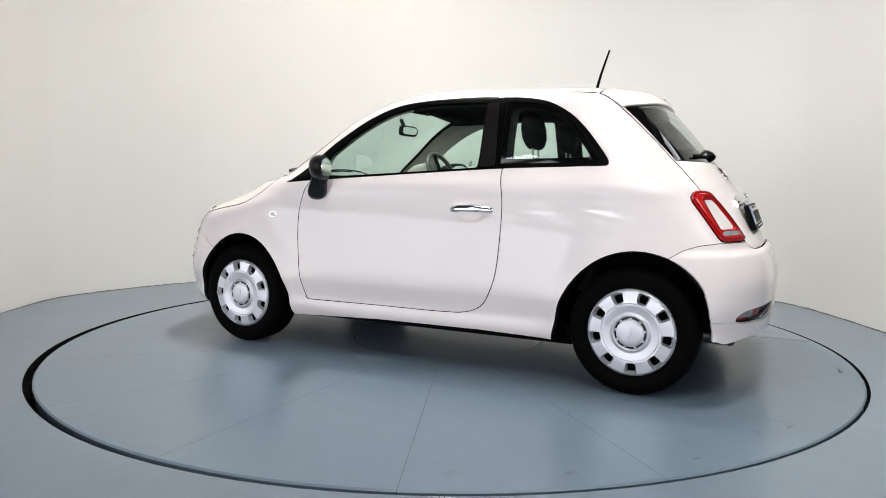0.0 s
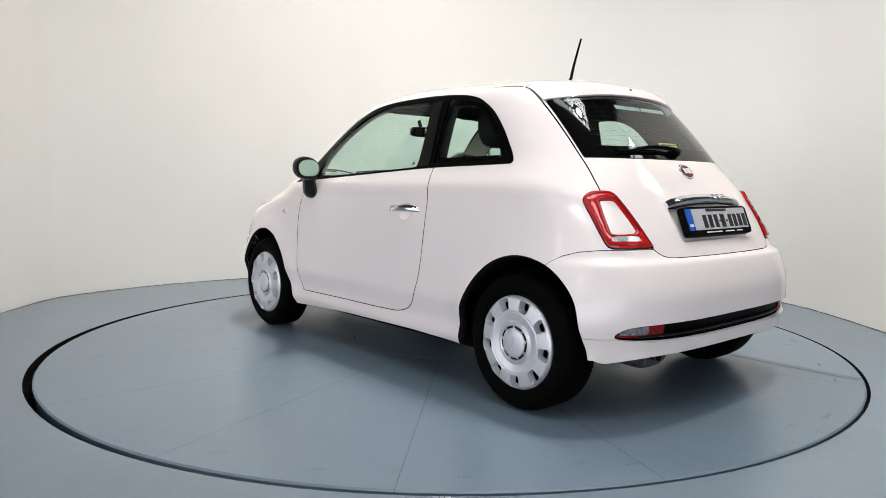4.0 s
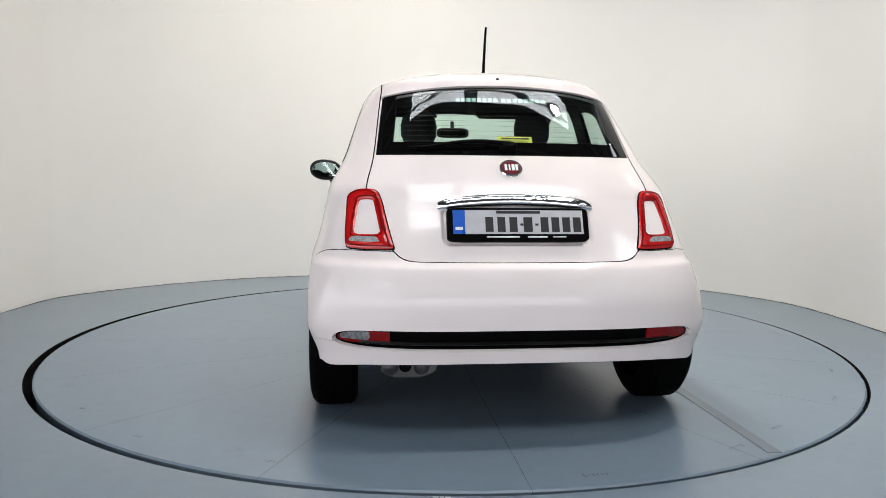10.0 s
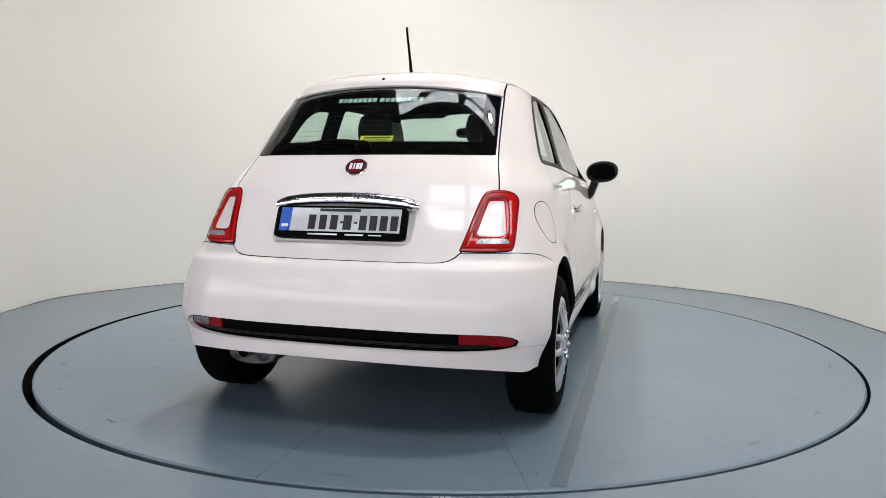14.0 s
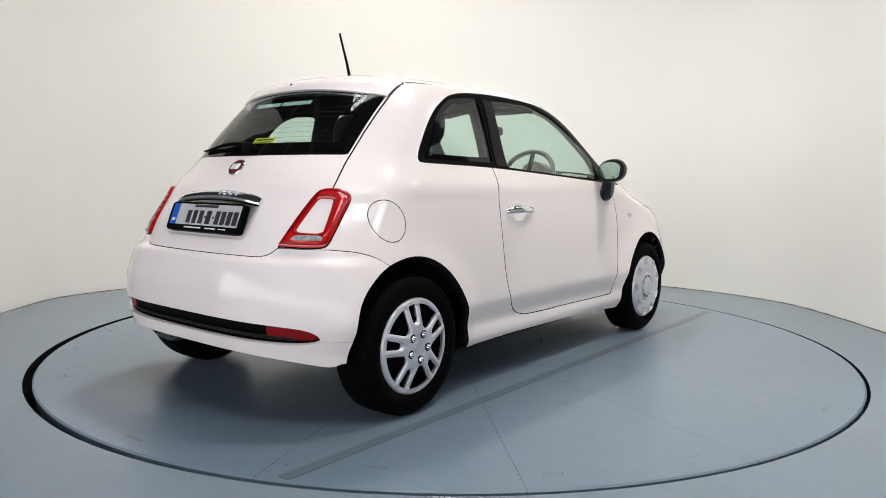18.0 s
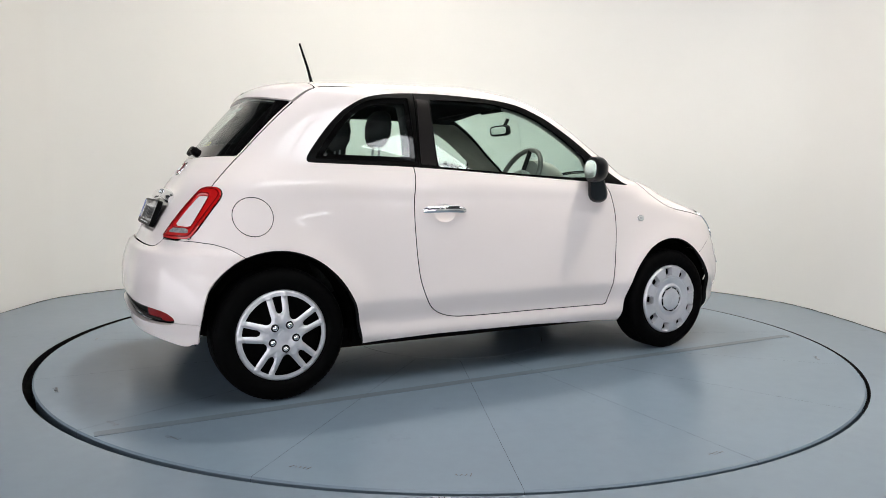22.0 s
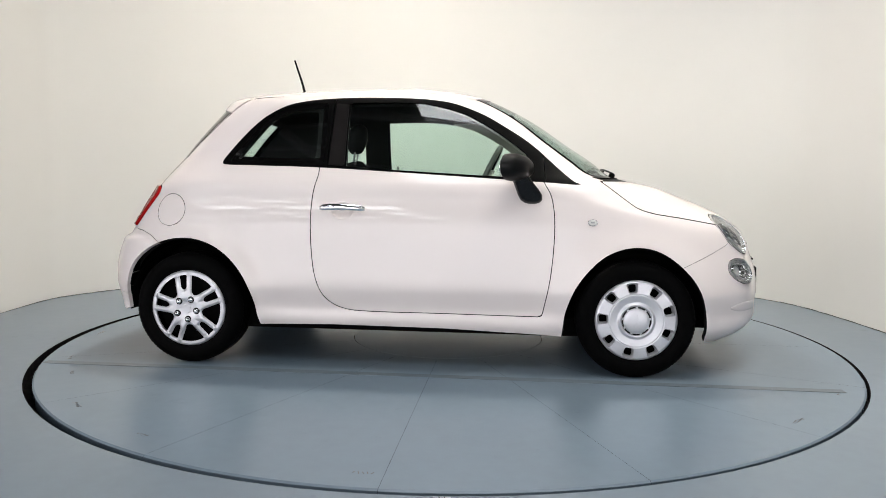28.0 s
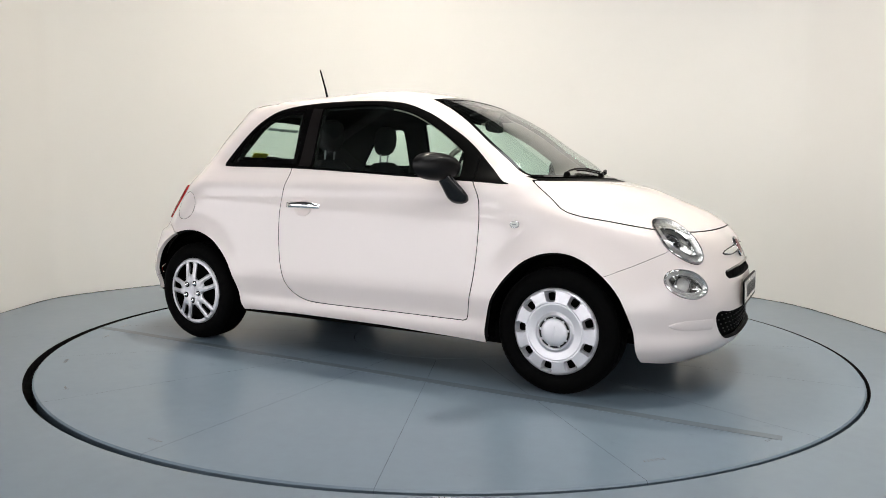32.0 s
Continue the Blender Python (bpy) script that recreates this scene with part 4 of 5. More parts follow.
def disc_skin(r0, r1, rings, seg, height):
    """A round plate in x and z, facing -y, with a height for each radius."""
    rr = np.linspace(r0, r1, rings)
    aa = np.linspace(0, 2 * np.pi, seg, endpoint=False)
    r, a = np.meshgrid(rr, aa, indexing="ij")
    v = np.stack([r * np.cos(a), -height(r), r * np.sin(a)], -1).reshape(-1, 3)
    i, j = np.meshgrid(np.arange(rings - 1), np.arange(seg), indexing="ij")
    k = (j + 1) % seg
    p, q, s, t = i * seg + j, i * seg + k, (i + 1) * seg + k, (i + 1) * seg + j
    f = np.concatenate([np.stack([p, s, q], -1).reshape(-1, 3), np.stack([p, t, s], -1).reshape(-1, 3)])
    f = f[:, ::-1]
    fn = np.cross(v[f[:, 1]] - v[f[:, 0]], v[f[:, 2]] - v[f[:, 0]])
    if fn[:, 1].mean() > 0:
        f, fn = f[:, ::-1], -fn
    n = np.zeros_like(v)
    for c in range(3):
        np.add.at(n, f[:, c], fn)
    n /= np.maximum(np.linalg.norm(n, axis=1, keepdims=True), 1e-12)
    return Skin(v, n, f)


def wheel(x, side, cover, start=0.0):
    """A wheel whose outer face looks along side times y; built facing -y."""
    m = pose(x, 0.79 * side, 0.2915, 0, 0, 180 if side > 0 else 0)
    hub = lathe([(0.20, 0.13), (0.185, 0.06), (0.18, 0.05), (0.06, 0.04), (0.0, 0.04)], 48, "Y")
    w = part("wheel", hub, DARK, CAR, "", m)
    prof = [(0.196, 0.006), (0.206, -0.006), (0.222, -0.013), (0.245, -0.015), (0.266, -0.008), (0.281, 0.004), (0.2895, 0.020), (0.2915, 0.045),
            (0.2925, 0.085), (0.2915, 0.125), (0.2895, 0.150), (0.281, 0.166), (0.262, 0.178), (0.20, 0.178)]
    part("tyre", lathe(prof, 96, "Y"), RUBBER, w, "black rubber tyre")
    bm = bmesh.new()
    for k in range(88):
        a = 2 * math.pi * k / 88
        for y, wid, r in ((0.028, 0.022, 0.2850), (0.062, 0.028, 0.2870), (0.108, 0.028, 0.2870), (0.144, 0.022, 0.2850)):
            b = a + (0.035 if y > 0.05 else 0.0)
            turn = Matrix.Rotation(math.pi / 2 - b, 3, "Y")
            box((0.0145, wid, 0.010), (r * math.cos(b), y, r * math.sin(b)), bm=bm, turn=turn)
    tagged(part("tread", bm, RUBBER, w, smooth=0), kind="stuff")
    if cover == "slots":
        # face: rolled rim, flat band, groove, dished plate, bevelled ring round the cap
        s = disc_skin(0.0005, 0.2, 80, 270, lambda r: 0.014 * np.clip((0.2 - r) / 0.012, 0, 1) ** 0.6 + 0.006 * np.clip((0.19 - r) / 0.055, 0, 1)
                      - 0.0030 * np.exp(-((r - 0.1315) / 0.0022) ** 2) - 0.007 * np.clip((0.129 - r) / 0.035, 0, 1)
                      + 0.009 * np.clip((0.092 - r) / 0.012, 0, 1) - 0.007 * np.clip((0.078 - r) / 0.007, 0, 1))
        r, a = np.hypot(s.v[:, 0], s.v[:, 2]), np.arctan2(s.v[:, 2], s.v[:, 0])
        step = 2 * np.pi / 9
        u = ((a - radians(start) + step / 2) % step - step / 2) * r

        def width_at(rad):
            return 0.0252 + (rad - 0.1635) * 0.16

        qx, qz = np.abs(u) - width_at(r) + 0.012, np.abs(r - 0.1635) - 0.0255 + 0.012
        hole = np.hypot(np.clip(qx, 0, None), np.clip(qz, 0, None)) + np.minimum(np.maximum(qx, qz), 0) - 0.012
        cover_part = panel("wheel_cover", s.keep(hole), SILVER, w, 0.004, "silver wheel cover with nine slots")
        for k in range(9):
            a0 = radians(start) + k * step
            rings = []
            for d, k1, shift in ((-0.0185, 1.0, 0.0), (-0.012, 0.94, 0.0005), (0.006, 0.74, 0.003), (0.010, 0.71, 0.0035)):
                ring = []
                for p, q in oval(1.0, 1.0, 28, 4.5):
                    rad = 0.1635 - shift + q * 0.0258 * k1
                    ang = a0 + p * width_at(rad) * k1 / rad
                    ring.append((rad * math.cos(ang), d, rad * math.sin(ang)))
                rings.append(ring)
            part("slot_wall", loft(rings, False), SILVER, cover_part)
        part("cover_ring", lathe([(0.0640, -0.018), (0.0715, -0.018), (0.0715, -0.008)], 48, "Y"), GLOSS, w)
        for k in range(9):
            part("cap_clip", lathe([(0.0635, -0.0195), (0.0700, -0.0195), (0.0700, -0.015)], 4, "Y", None, (0, 0, 0), k * step + 0.1, 0.17), SILVER, w)
        part("centre_cap", lathe([(0.0, -0.0270), (0.040, -0.0262), (0.056, -0.0245), (0.0620, -0.021), (0.0635, -0.012)], 48, "Y"), SILVER, w)
        wave = [(0.006 * math.sin(t * 1.5 * math.pi), -0.0272, 0.030 - 0.06 * t) for t in (i / 18 for i in range(19))]
        part("cap_emblem", tube(wave, 0.0014, 6), SILVER, w)
    else:
        s = disc_skin(0.0005, 0.2, 100, 380, lambda r: 0.010 * np.clip((0.2 - r) / 0.010, 0, 1) ** 0.6 - 0.005 * np.clip((0.176 - r) / 0.008, 0, 1)
                      + 0.018 * np.clip((0.178 - r) / 0.085, 0, 1) - 0.005 * np.clip((0.060 - r) / 0.03, 0, 1))
        x2, z2 = s.v[:, 0], s.v[:, 2]
        r = np.hypot(x2, z2)
        solid = 0.082 - r
        for k in range(5):
            a = radians(98) + k * 2 * np.pi / 5
            along = x2 * np.cos(a) + z2 * np.sin(a)
            off = np.abs(-x2 * np.sin(a) + z2 * np.cos(a))
            t = np.clip((along - 0.085) / 0.10, 0, 1)
            outer = 0.0400 + 0.0085 * t                          # outer flank of the pair
            slot = 0.0115 + 0.0095 * t                           # half of the slot between them
            nose = 0.0115 - np.hypot(off, np.minimum(along - 0.112, 0))
            cut = np.where(along > 0.112, slot - off, nose)
            arm = np.minimum.reduce([outer - off, -cut, along - 0.02])
            hollow = np.clip(0.012 - np.abs(solid - arm), 0, None)
            solid = np.maximum(solid, arm) + hollow ** 2 / 0.048
        edge = np.clip(solid / 0.014, 0, 1)
        fade = np.clip((0.194 - r) / 0.022, 0, 1)
        lift = 0.007 * edge * (2 - edge) * fade * fade * (3 - 2 * fade)
        s = Skin(s.v - np.stack([0 * lift, lift, 0 * lift], 1), s.n, s.f).shaded()
        valley = np.zeros_like(r)
        for k in range(5):
            a = radians(98) + k * 2 * np.pi / 5
            along, off = s.v[:, 0] * np.cos(a) + s.v[:, 2] * np.sin(a), -s.v[:, 0] * np.sin(a) + s.v[:, 2] * np.cos(a)
            deep = np.clip((along - 0.068) / 0.034, 0, 1) * np.clip((0.135 - along) / 0.02, 0, 1)
            valley += 0.006 * deep * np.clip(1 - np.abs(off) / (0.006 + 0.012 * deep), 0, 1)
        s = Skin(s.v + np.stack([0 * valley, valley, 0 * valley], 1), s.n, s.f).shaded()
        solid = np.maximum(solid, r - 0.1755)
        panel("wheel_cover", s.keep(solid), SILVER, w, 0.016, "silver twin-spoke wheel cover")
        part("centre_cap", lathe([(0.0, -0.0290), (0.022, -0.0285), (0.025, -0.016)], 32, "Y"), SILVER, w)
        for k in range(5):
            a = radians(-82) + k * 2 * math.pi / 5
            spot = (0.055 * math.cos(a), 0, 0.055 * math.sin(a))
            part("nut_seat", lathe([(0.0, -0.0310), (0.0165, -0.0310), (0.0178, -0.0295), (0.0178, -0.008)], 20, "Y", None, spot), GLOSS, w)
            bm = lathe([(0.0, -0.0425), (0.006, -0.0415), (0.0105, -0.037), (0.0118, -0.030)], 16, "Y", None, spot)
            part("wheel_nut", bm, CHROME, w)
    return w


wheel(1.15, 1, "slots", 100)
wheel(-1.15, 1, "slots", 112)
wheel(1.15, -1, "slots", 98)
wheel(-1.15, -1, "spokes")


# ---------------------------------------------------------------- fittings of the car
from mathutils.bvhtree import BVHTree

_skin = body_skin()
_tree = BVHTree.FromPolygons([tuple(p) for p in _skin.v], [tuple(f) for f in _skin.f.tolist()])


def on_side(x, z, side):
    """The body's point and normal at a place of its flank."""
    p, n, _, _ = _tree.ray_cast(Vector((x, 2.0 * side, z)), Vector((0, -side, 0)))
    return p, n


def on_end(y, z, front):
    p, n, _, _ = _tree.ray_cast(Vector((3.0 * front, y, z)), Vector((-front, 0, 0)))
    return p, n


def frame_on(p, n, up=(0, 0, 1)):
    """A pose at p with z along n and y as near as may be to up."""
    z = n.normalized()
    x = Vector(up).cross(z).normalized()
    y = z.cross(x)
    m = Matrix((x, y, z)).transposed().to_4x4()
    m.translation = p
    return m


def slab(outline, h, bevel=0.0, bm=None, m=None):
    """A plate of an outline in x and y, h thick along z, with a soft top edge."""
    own = bm or bmesh.new()
    m = m or Matrix()
    c = Vector((sum(p[0] for p in outline) / len(outline), sum(p[1] for p in outline) / len(outline)))
    rings = [[m @ Vector((x, y, 0)) for x, y in outline], [m @ Vector((x, y, h - bevel)) for x, y in outline]]
    if bevel:
        rings.append([m @ Vector((x - math.copysign(min(bevel, abs(x - c.x)), x - c.x) * 0.7,
                                  y - math.copysign(min(bevel, abs(y - c.y)), y - c.y) * 0.7, h)) for x, y in outline])
    return loft(rings, True, own)


def blob(rows, n=24, power=2.3):
    """Rings of (centre, half a, half b, axis a, axis b) skinned together."""
    rings = []
    for c, a, b, u, v in rows:
        c, u, v = Vector(c), Vector(u).normalized(), Vector(v).normalized()
        rings.append([c + u * p + v * q for p, q in oval(a, b, n, power)])
    return loft(rings)


def door_mirror(side):
    s = side
    u, v = (-0.34, s, 0.05), (0, 0, 1)
    shell = ((0.502, 0.836, 0.093, 0.056), (0.508, 0.836, 0.102, 0.064), (0.535, 0.833, 0.107, 0.068), (0.568, 0.826, 0.102, 0.064),
             (0.598, 0.815, 0.085, 0.052), (0.618, 0.806, 0.058, 0.035), (0.628, 0.801, 0.024, 0.014))
    root = part("door_mirror", blob([((x, y * s, 1.036), a, b, u, v) for x, y, a, b in shell], 36), SATIN, CAR, "satin black door mirror housing")
    u, v = (1, 0, 0), (0, s, 0.4)
    bm = blob([((0.558, 0.800 * s, 1.005), 0.044, 0.034, u, v), ((0.584, 0.786 * s, 0.965), 0.048, 0.036, u, v),
               ((0.606, 0.770 * s, 0.928), 0.056, 0.038, u, v), ((0.620, 0.760 * s, 0.900), 0.060, 0.037, u, v),
               ((0.627, 0.756 * s, 0.878), 0.054, 0.030, u, v), ((0.630, 0.754 * s, 0.864), 0.038, 0.019, u, v),
               ((0.631, 0.753 * s, 0.858), 0.016, 0.008, u, v)], 28)
    part("mirror_stalk", bm, GLOSS, root, "gloss black mirror stalk")
    m = frame_on(Vector((0.5005, 0.836 * s, 1.036)), Vector((-1, -0.34 * s, 0.02)))
    part("mirror_glass", slab(oval(0.086, 0.049, 28, 2.4), 0.003, m=m), MIRROR, root, "mirror glass")


def door_handle(side):
    p, n = on_side(-0.333, 0.822, side)
    m = frame_on(p, n)
    d = -side
    pts = [(-0.118, 0.001, 0.004), (-0.10, 0.003, 0.020), (-0.06, 0.004, 0.030), (0.0, 0.004, 0.033), (0.06, 0.003, 0.030), (0.10, 0.001, 0.020),
           (0.118, 0.0, 0.004)]
    rings = []
    for i, (x, y, z) in enumerate(pts):
        k = (0.6, 0.95, 1, 1, 1, 0.9, 0.55)[i]
        rings.append([m @ Vector((x * d, y + 0.0165 * k * math.sin(t), z + 0.008 * k * math.cos(t))) for t in
                      (2 * math.pi * j / 14 for j in range(14))])
    root = part("door_handle", loft(rings), CHROME, CAR, "chrome door handle")
    bm = slab(oval(0.011, 0.011, 16), 0.004, 0.001, m=m @ pose(-0.088 * d, 0.003, 0.024))
    part("key_lock", bm, CHROME, root)


def side_lamp(side):
    p, n = on_side(0.930, 0.768, side)
    m = frame_on(p, n)
    root = part("side_indicator", slab(oval(0.022, 0.015, 24), 0.006, 0.003, m=m), INDICATOR, CAR, "small clear side indicator")
    part("indicator_rim", slab(oval(0.0245, 0.0175, 24), 0.003, 0.001, m=m), CHROME, root)
    part("indicator_bulb", slab([(-0.009, -0.003), (0.009, -0.003), (0.009, 0.003), (-0.009, 0.003)], 0.0066, 0.0, m=m), STEEL, root)


for side in (1, -1):
    door_mirror(side)
    door_handle(side)
    side_lamp(side)


def aerial():
    base = blob([((-0.735, 0.006, 1.472), 0.030, 0.016, (1, 0, 0), (0, 1, 0)), ((-0.745, 0.006, 1.490), 0.016, 0.010, (1, 0, 0), (0, 1, 0)),
                 ((-0.758, 0.006, 1.508), 0.006, 0.006, (1, 0, 0), (0, 1, 0))], 16)
    root = part("aerial", base, BLACK, CAR, "black roof aerial")
    part("aerial_rod", tube([(-0.752, 0.006, 1.492), (-0.772, 0.007, 1.565), (-0.795, 0.008, 1.632), (-0.817, 0.008, 1.697)],
                            [0.0085, 0.0068, 0.0060, 0.0052], 10), BLACK, root)


aerial()


def rear_fittings():
    # round badge
    p, n = on_end(0.003, 1.016, -1)
    m = frame_on(p, n)
    root = part("round_badge", slab(oval(0.047, 0.043, 40), 0.008, 0.003, m=m), CHROME, CAR, "round badge with a chrome rim")
    part("badge_field", slab(oval(0.038, 0.034, 36), 0.0105, 0.002, m=m), BADGE, root, "dark red badge field")
    for i, w in enumerate((0.010, 0.006, 0.012, 0.010)):
        bm = box((w, 0.030, 0.002), (-0.021 + i * 0.0145, 0, 0.0112))
        bm.transform(m)
        part("badge_bar", bm, DECAL, root)
    # chrome bar over the plate
    rings = []
    for i in range(25):
        u = -1 + 2 * i / 24
        y = 0.004 + u * 0.300
        z = 0.889 - 0.022 * u * u
        q, nn = on_end(y, z, -1)
        mm = frame_on(q, nn)
        h = 0.029 * (1 - abs(u) ** 10 * 0.35)
        rings.append([mm @ Vector((0, h * math.sin(t), 0.027 * max(math.cos(t), -0.4) * (1 - abs(u) ** 10 * 0.5) + 0.004)) for t in
                      (2 * math.pi * k / 20 for k in range(20))])
    bar = part("chrome_bar", loft(rings), CHROME, CAR, "curved chrome bar over the number plate")
    for k in range(3):
        q, nn = on_end(-0.045 - 0.042 * k, 0.890, -1)
        mm = frame_on(q, nn)
        ring = tube([mm @ Vector((0.017 * math.cos(t), 0.012 * math.sin(t), 0.0315)) for t in (2 * math.pi * i / 20 for i in range(21))], 0.002, 6)
        part("raised_ring", ring, CHROME, bar)
    # number plate in its holder
    lo, hi = Vector((-1.6085, 0.004, 0.742)), Vector((-1.5640, 0.004, 0.858))
    up = (hi - lo).normalized()
    nn = Vector((0, 1, 0)).cross(up)
    if nn.x > 0:
        nn = -nn
    mid = (lo + hi) / 2
    m = frame_on(mid + nn * 0.004, nn, up)
    holder = part("number_plate", slab(oval(0.272, 0.066, 48, 14), 0.022, 0.003, m=m @ pose(0, 0, -0.010)), BLACK, CAR, "black-framed number plate")
    bm = box((0.500, 0.094, 0.002), (0, 0.008, 0.0125), 0.0)
    bm.transform(m)
    part("plate_face", bm, PLATE, holder, "pale grey plate face")
    bm = box((0.046, 0.094, 0.002), (-0.227, 0.008, 0.0132))
    bm.transform(m)
    part("plate_band", bm, BLUE, holder, "blue plate band")
    bars = [(-0.112 + 0.046 * i, -0.002, 0.030, 0.058, INK) for i in range(3)] + [(0.036, -0.002, 0.034, 0.058, INK)]
    bars += [(0.100 + 0.042 * i, -0.002, 0.030, 0.058, INK) for i in range(4)]
    bars += [(0.012, -0.002, 0.012, 0.008, INK), (0.070, -0.002, 0.012, 0.008, INK), (0.0, 0.047, 0.17, 0.011, INK)]
    bars += [(-0.062, -0.0505, 0.125, 0.0055, DECAL), (0.070, -0.0505, 0.075, 0.0055, DECAL), (0.155, -0.0505, 0.05, 0.004, DECAL),
             (-0.227, -0.018, 0.028, 0.012, DECAL)]
    for x, y, w, h, mat in bars:
        bm = box((w, h, 0.0015), (x, y, 0.0142))
        bm.transform(m)
        part("printed_bar", bm, mat, holder)
    # rear wiper
    p, n = on_end(0.0, 1.100, -1)
    m = frame_on(p, n)
    boss = part("rear_wiper", slab(oval(0.034, 0.022, 24, 2.4), 0.030, 0.012, m=m), BLACK, CAR, "black rear wiper")
    pts, rad = [], []
    for i in range(15):
        u = i / 14
        y = 0.0 + 0.40 * u
        z = 1.104 + 0.016 * math.sin(min(u * 1.25, 1) * math.pi) - 0.012 * u
        q, nn = on_end(y, z, -1)
        pts.append(q + nn * (0.022 - 0.010 * u))
        rad.append(0.011 - 0.006 * u)
    part("wiper_arm", tube(pts, rad, 10), BLACK, boss)
    pts = []
    for i in range(15):
        u = i / 14
        y = 0.10 + 0.27 * u
        q, nn = on_end(y, 1.100 - 0.006 * u, -1)
        pts.append(q + nn * 0.006)
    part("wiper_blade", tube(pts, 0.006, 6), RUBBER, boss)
    # washer jet
    p, n = on_end(0.006, 1.404, -1)
    part("washer_jet", slab(oval(0.009, 0.008, 14), 0.012, 0.004, m=frame_on(p, n)), BLACK, CAR, "black washer jet")
    # raised line along the black bumper strip
    pts = []
    for i in range(41):
        q, nn = on_end(-0.60 + 1.20 * i / 40, 0.369, -1)
        pts.append(q + nn * 0.001)
    part("strip_ridge", tube(pts, 0.0065, 8), SATIN, CAR, "raised line along the black bumper strip")
    # towing cover
    p, n = on_end(-0.437, 0.452, -1)
    m = frame_on(p, n)
    out = [(0.027 * math.cos(t), 0.010 + 0.024 * math.sin(t)) for t in (math.pi * i / 12 for i in range(13))] + [(-0.027, -0.026), (0.027, -0.026)]
    part("towing_cover", slab(out, 0.0075, 0.001, m=m), WHITE, CAR, "white towing eye cover")
    # silencer and tail pipe
    bm = blob([((-1.22, 0.415, 0.268), 0.085, 0.035, (0, 1, 0), (0, 0, 1)), ((-1.25, 0.415, 0.264), 0.115, 0.048, (0, 1, 0), (0, 0, 1)),
               ((-1.545, 0.415, 0.252), 0.115, 0.048, (0, 1, 0), (0, 0, 1)), ((-1.560, 0.415, 0.252), 0.106, 0.040, (0, 1, 0), (0, 0, 1))], 32)
    sil = part("silencer", bm, EXHAUST, CAR, "dull steel silencer")
    part("tail_pipe", tube([(-1.53, 0.430, 0.272), (-1.600, 0.430, 0.268)], 0.028, 20), EXHAUST, sil)
    part("pipe_bore", lathe([(0.0, -1.601), (0.024, -1.601)], 20, "X", None, (0, 0.430, 0.268)), DARK, sil)
    for dy in (-0.045, 0.075):
        part("end_dimple", lathe([(0.0, -1.566), (0.026, -1.564), (0.032, -1.559)], 16, "X", None, (0, 0.42 + dy - 0.01, 0.252)), EXHAUST, sil)


    # dark slivers where the roof meets the spoiler
    for sgn in (1, -1):
        rings = []
        for i in range(13):
            u = i / 12
            q, nn, _, _ = _tree.find_nearest(Vector((-0.885 + 0.17 * u, sgn * (0.502 + 0.012 * u), 1.412)))
            if nn.z < 0:
                nn = -nn
            side_v = Vector((0, 1, 0)) - nn * nn.y
            w = 0.006 * (1 - u) ** 0.7 + 0.0006
            rings.append([q + side_v * (w * math.cos(t)) + nn * (0.0012 * math.sin(t) + 0.0004) for t in (2 * math.pi * k / 8 for k in range(8))])
        part("roof_joint", loft(rings), BLACK, CAR, "dark sliver of the roof joint")


rear_fittings()


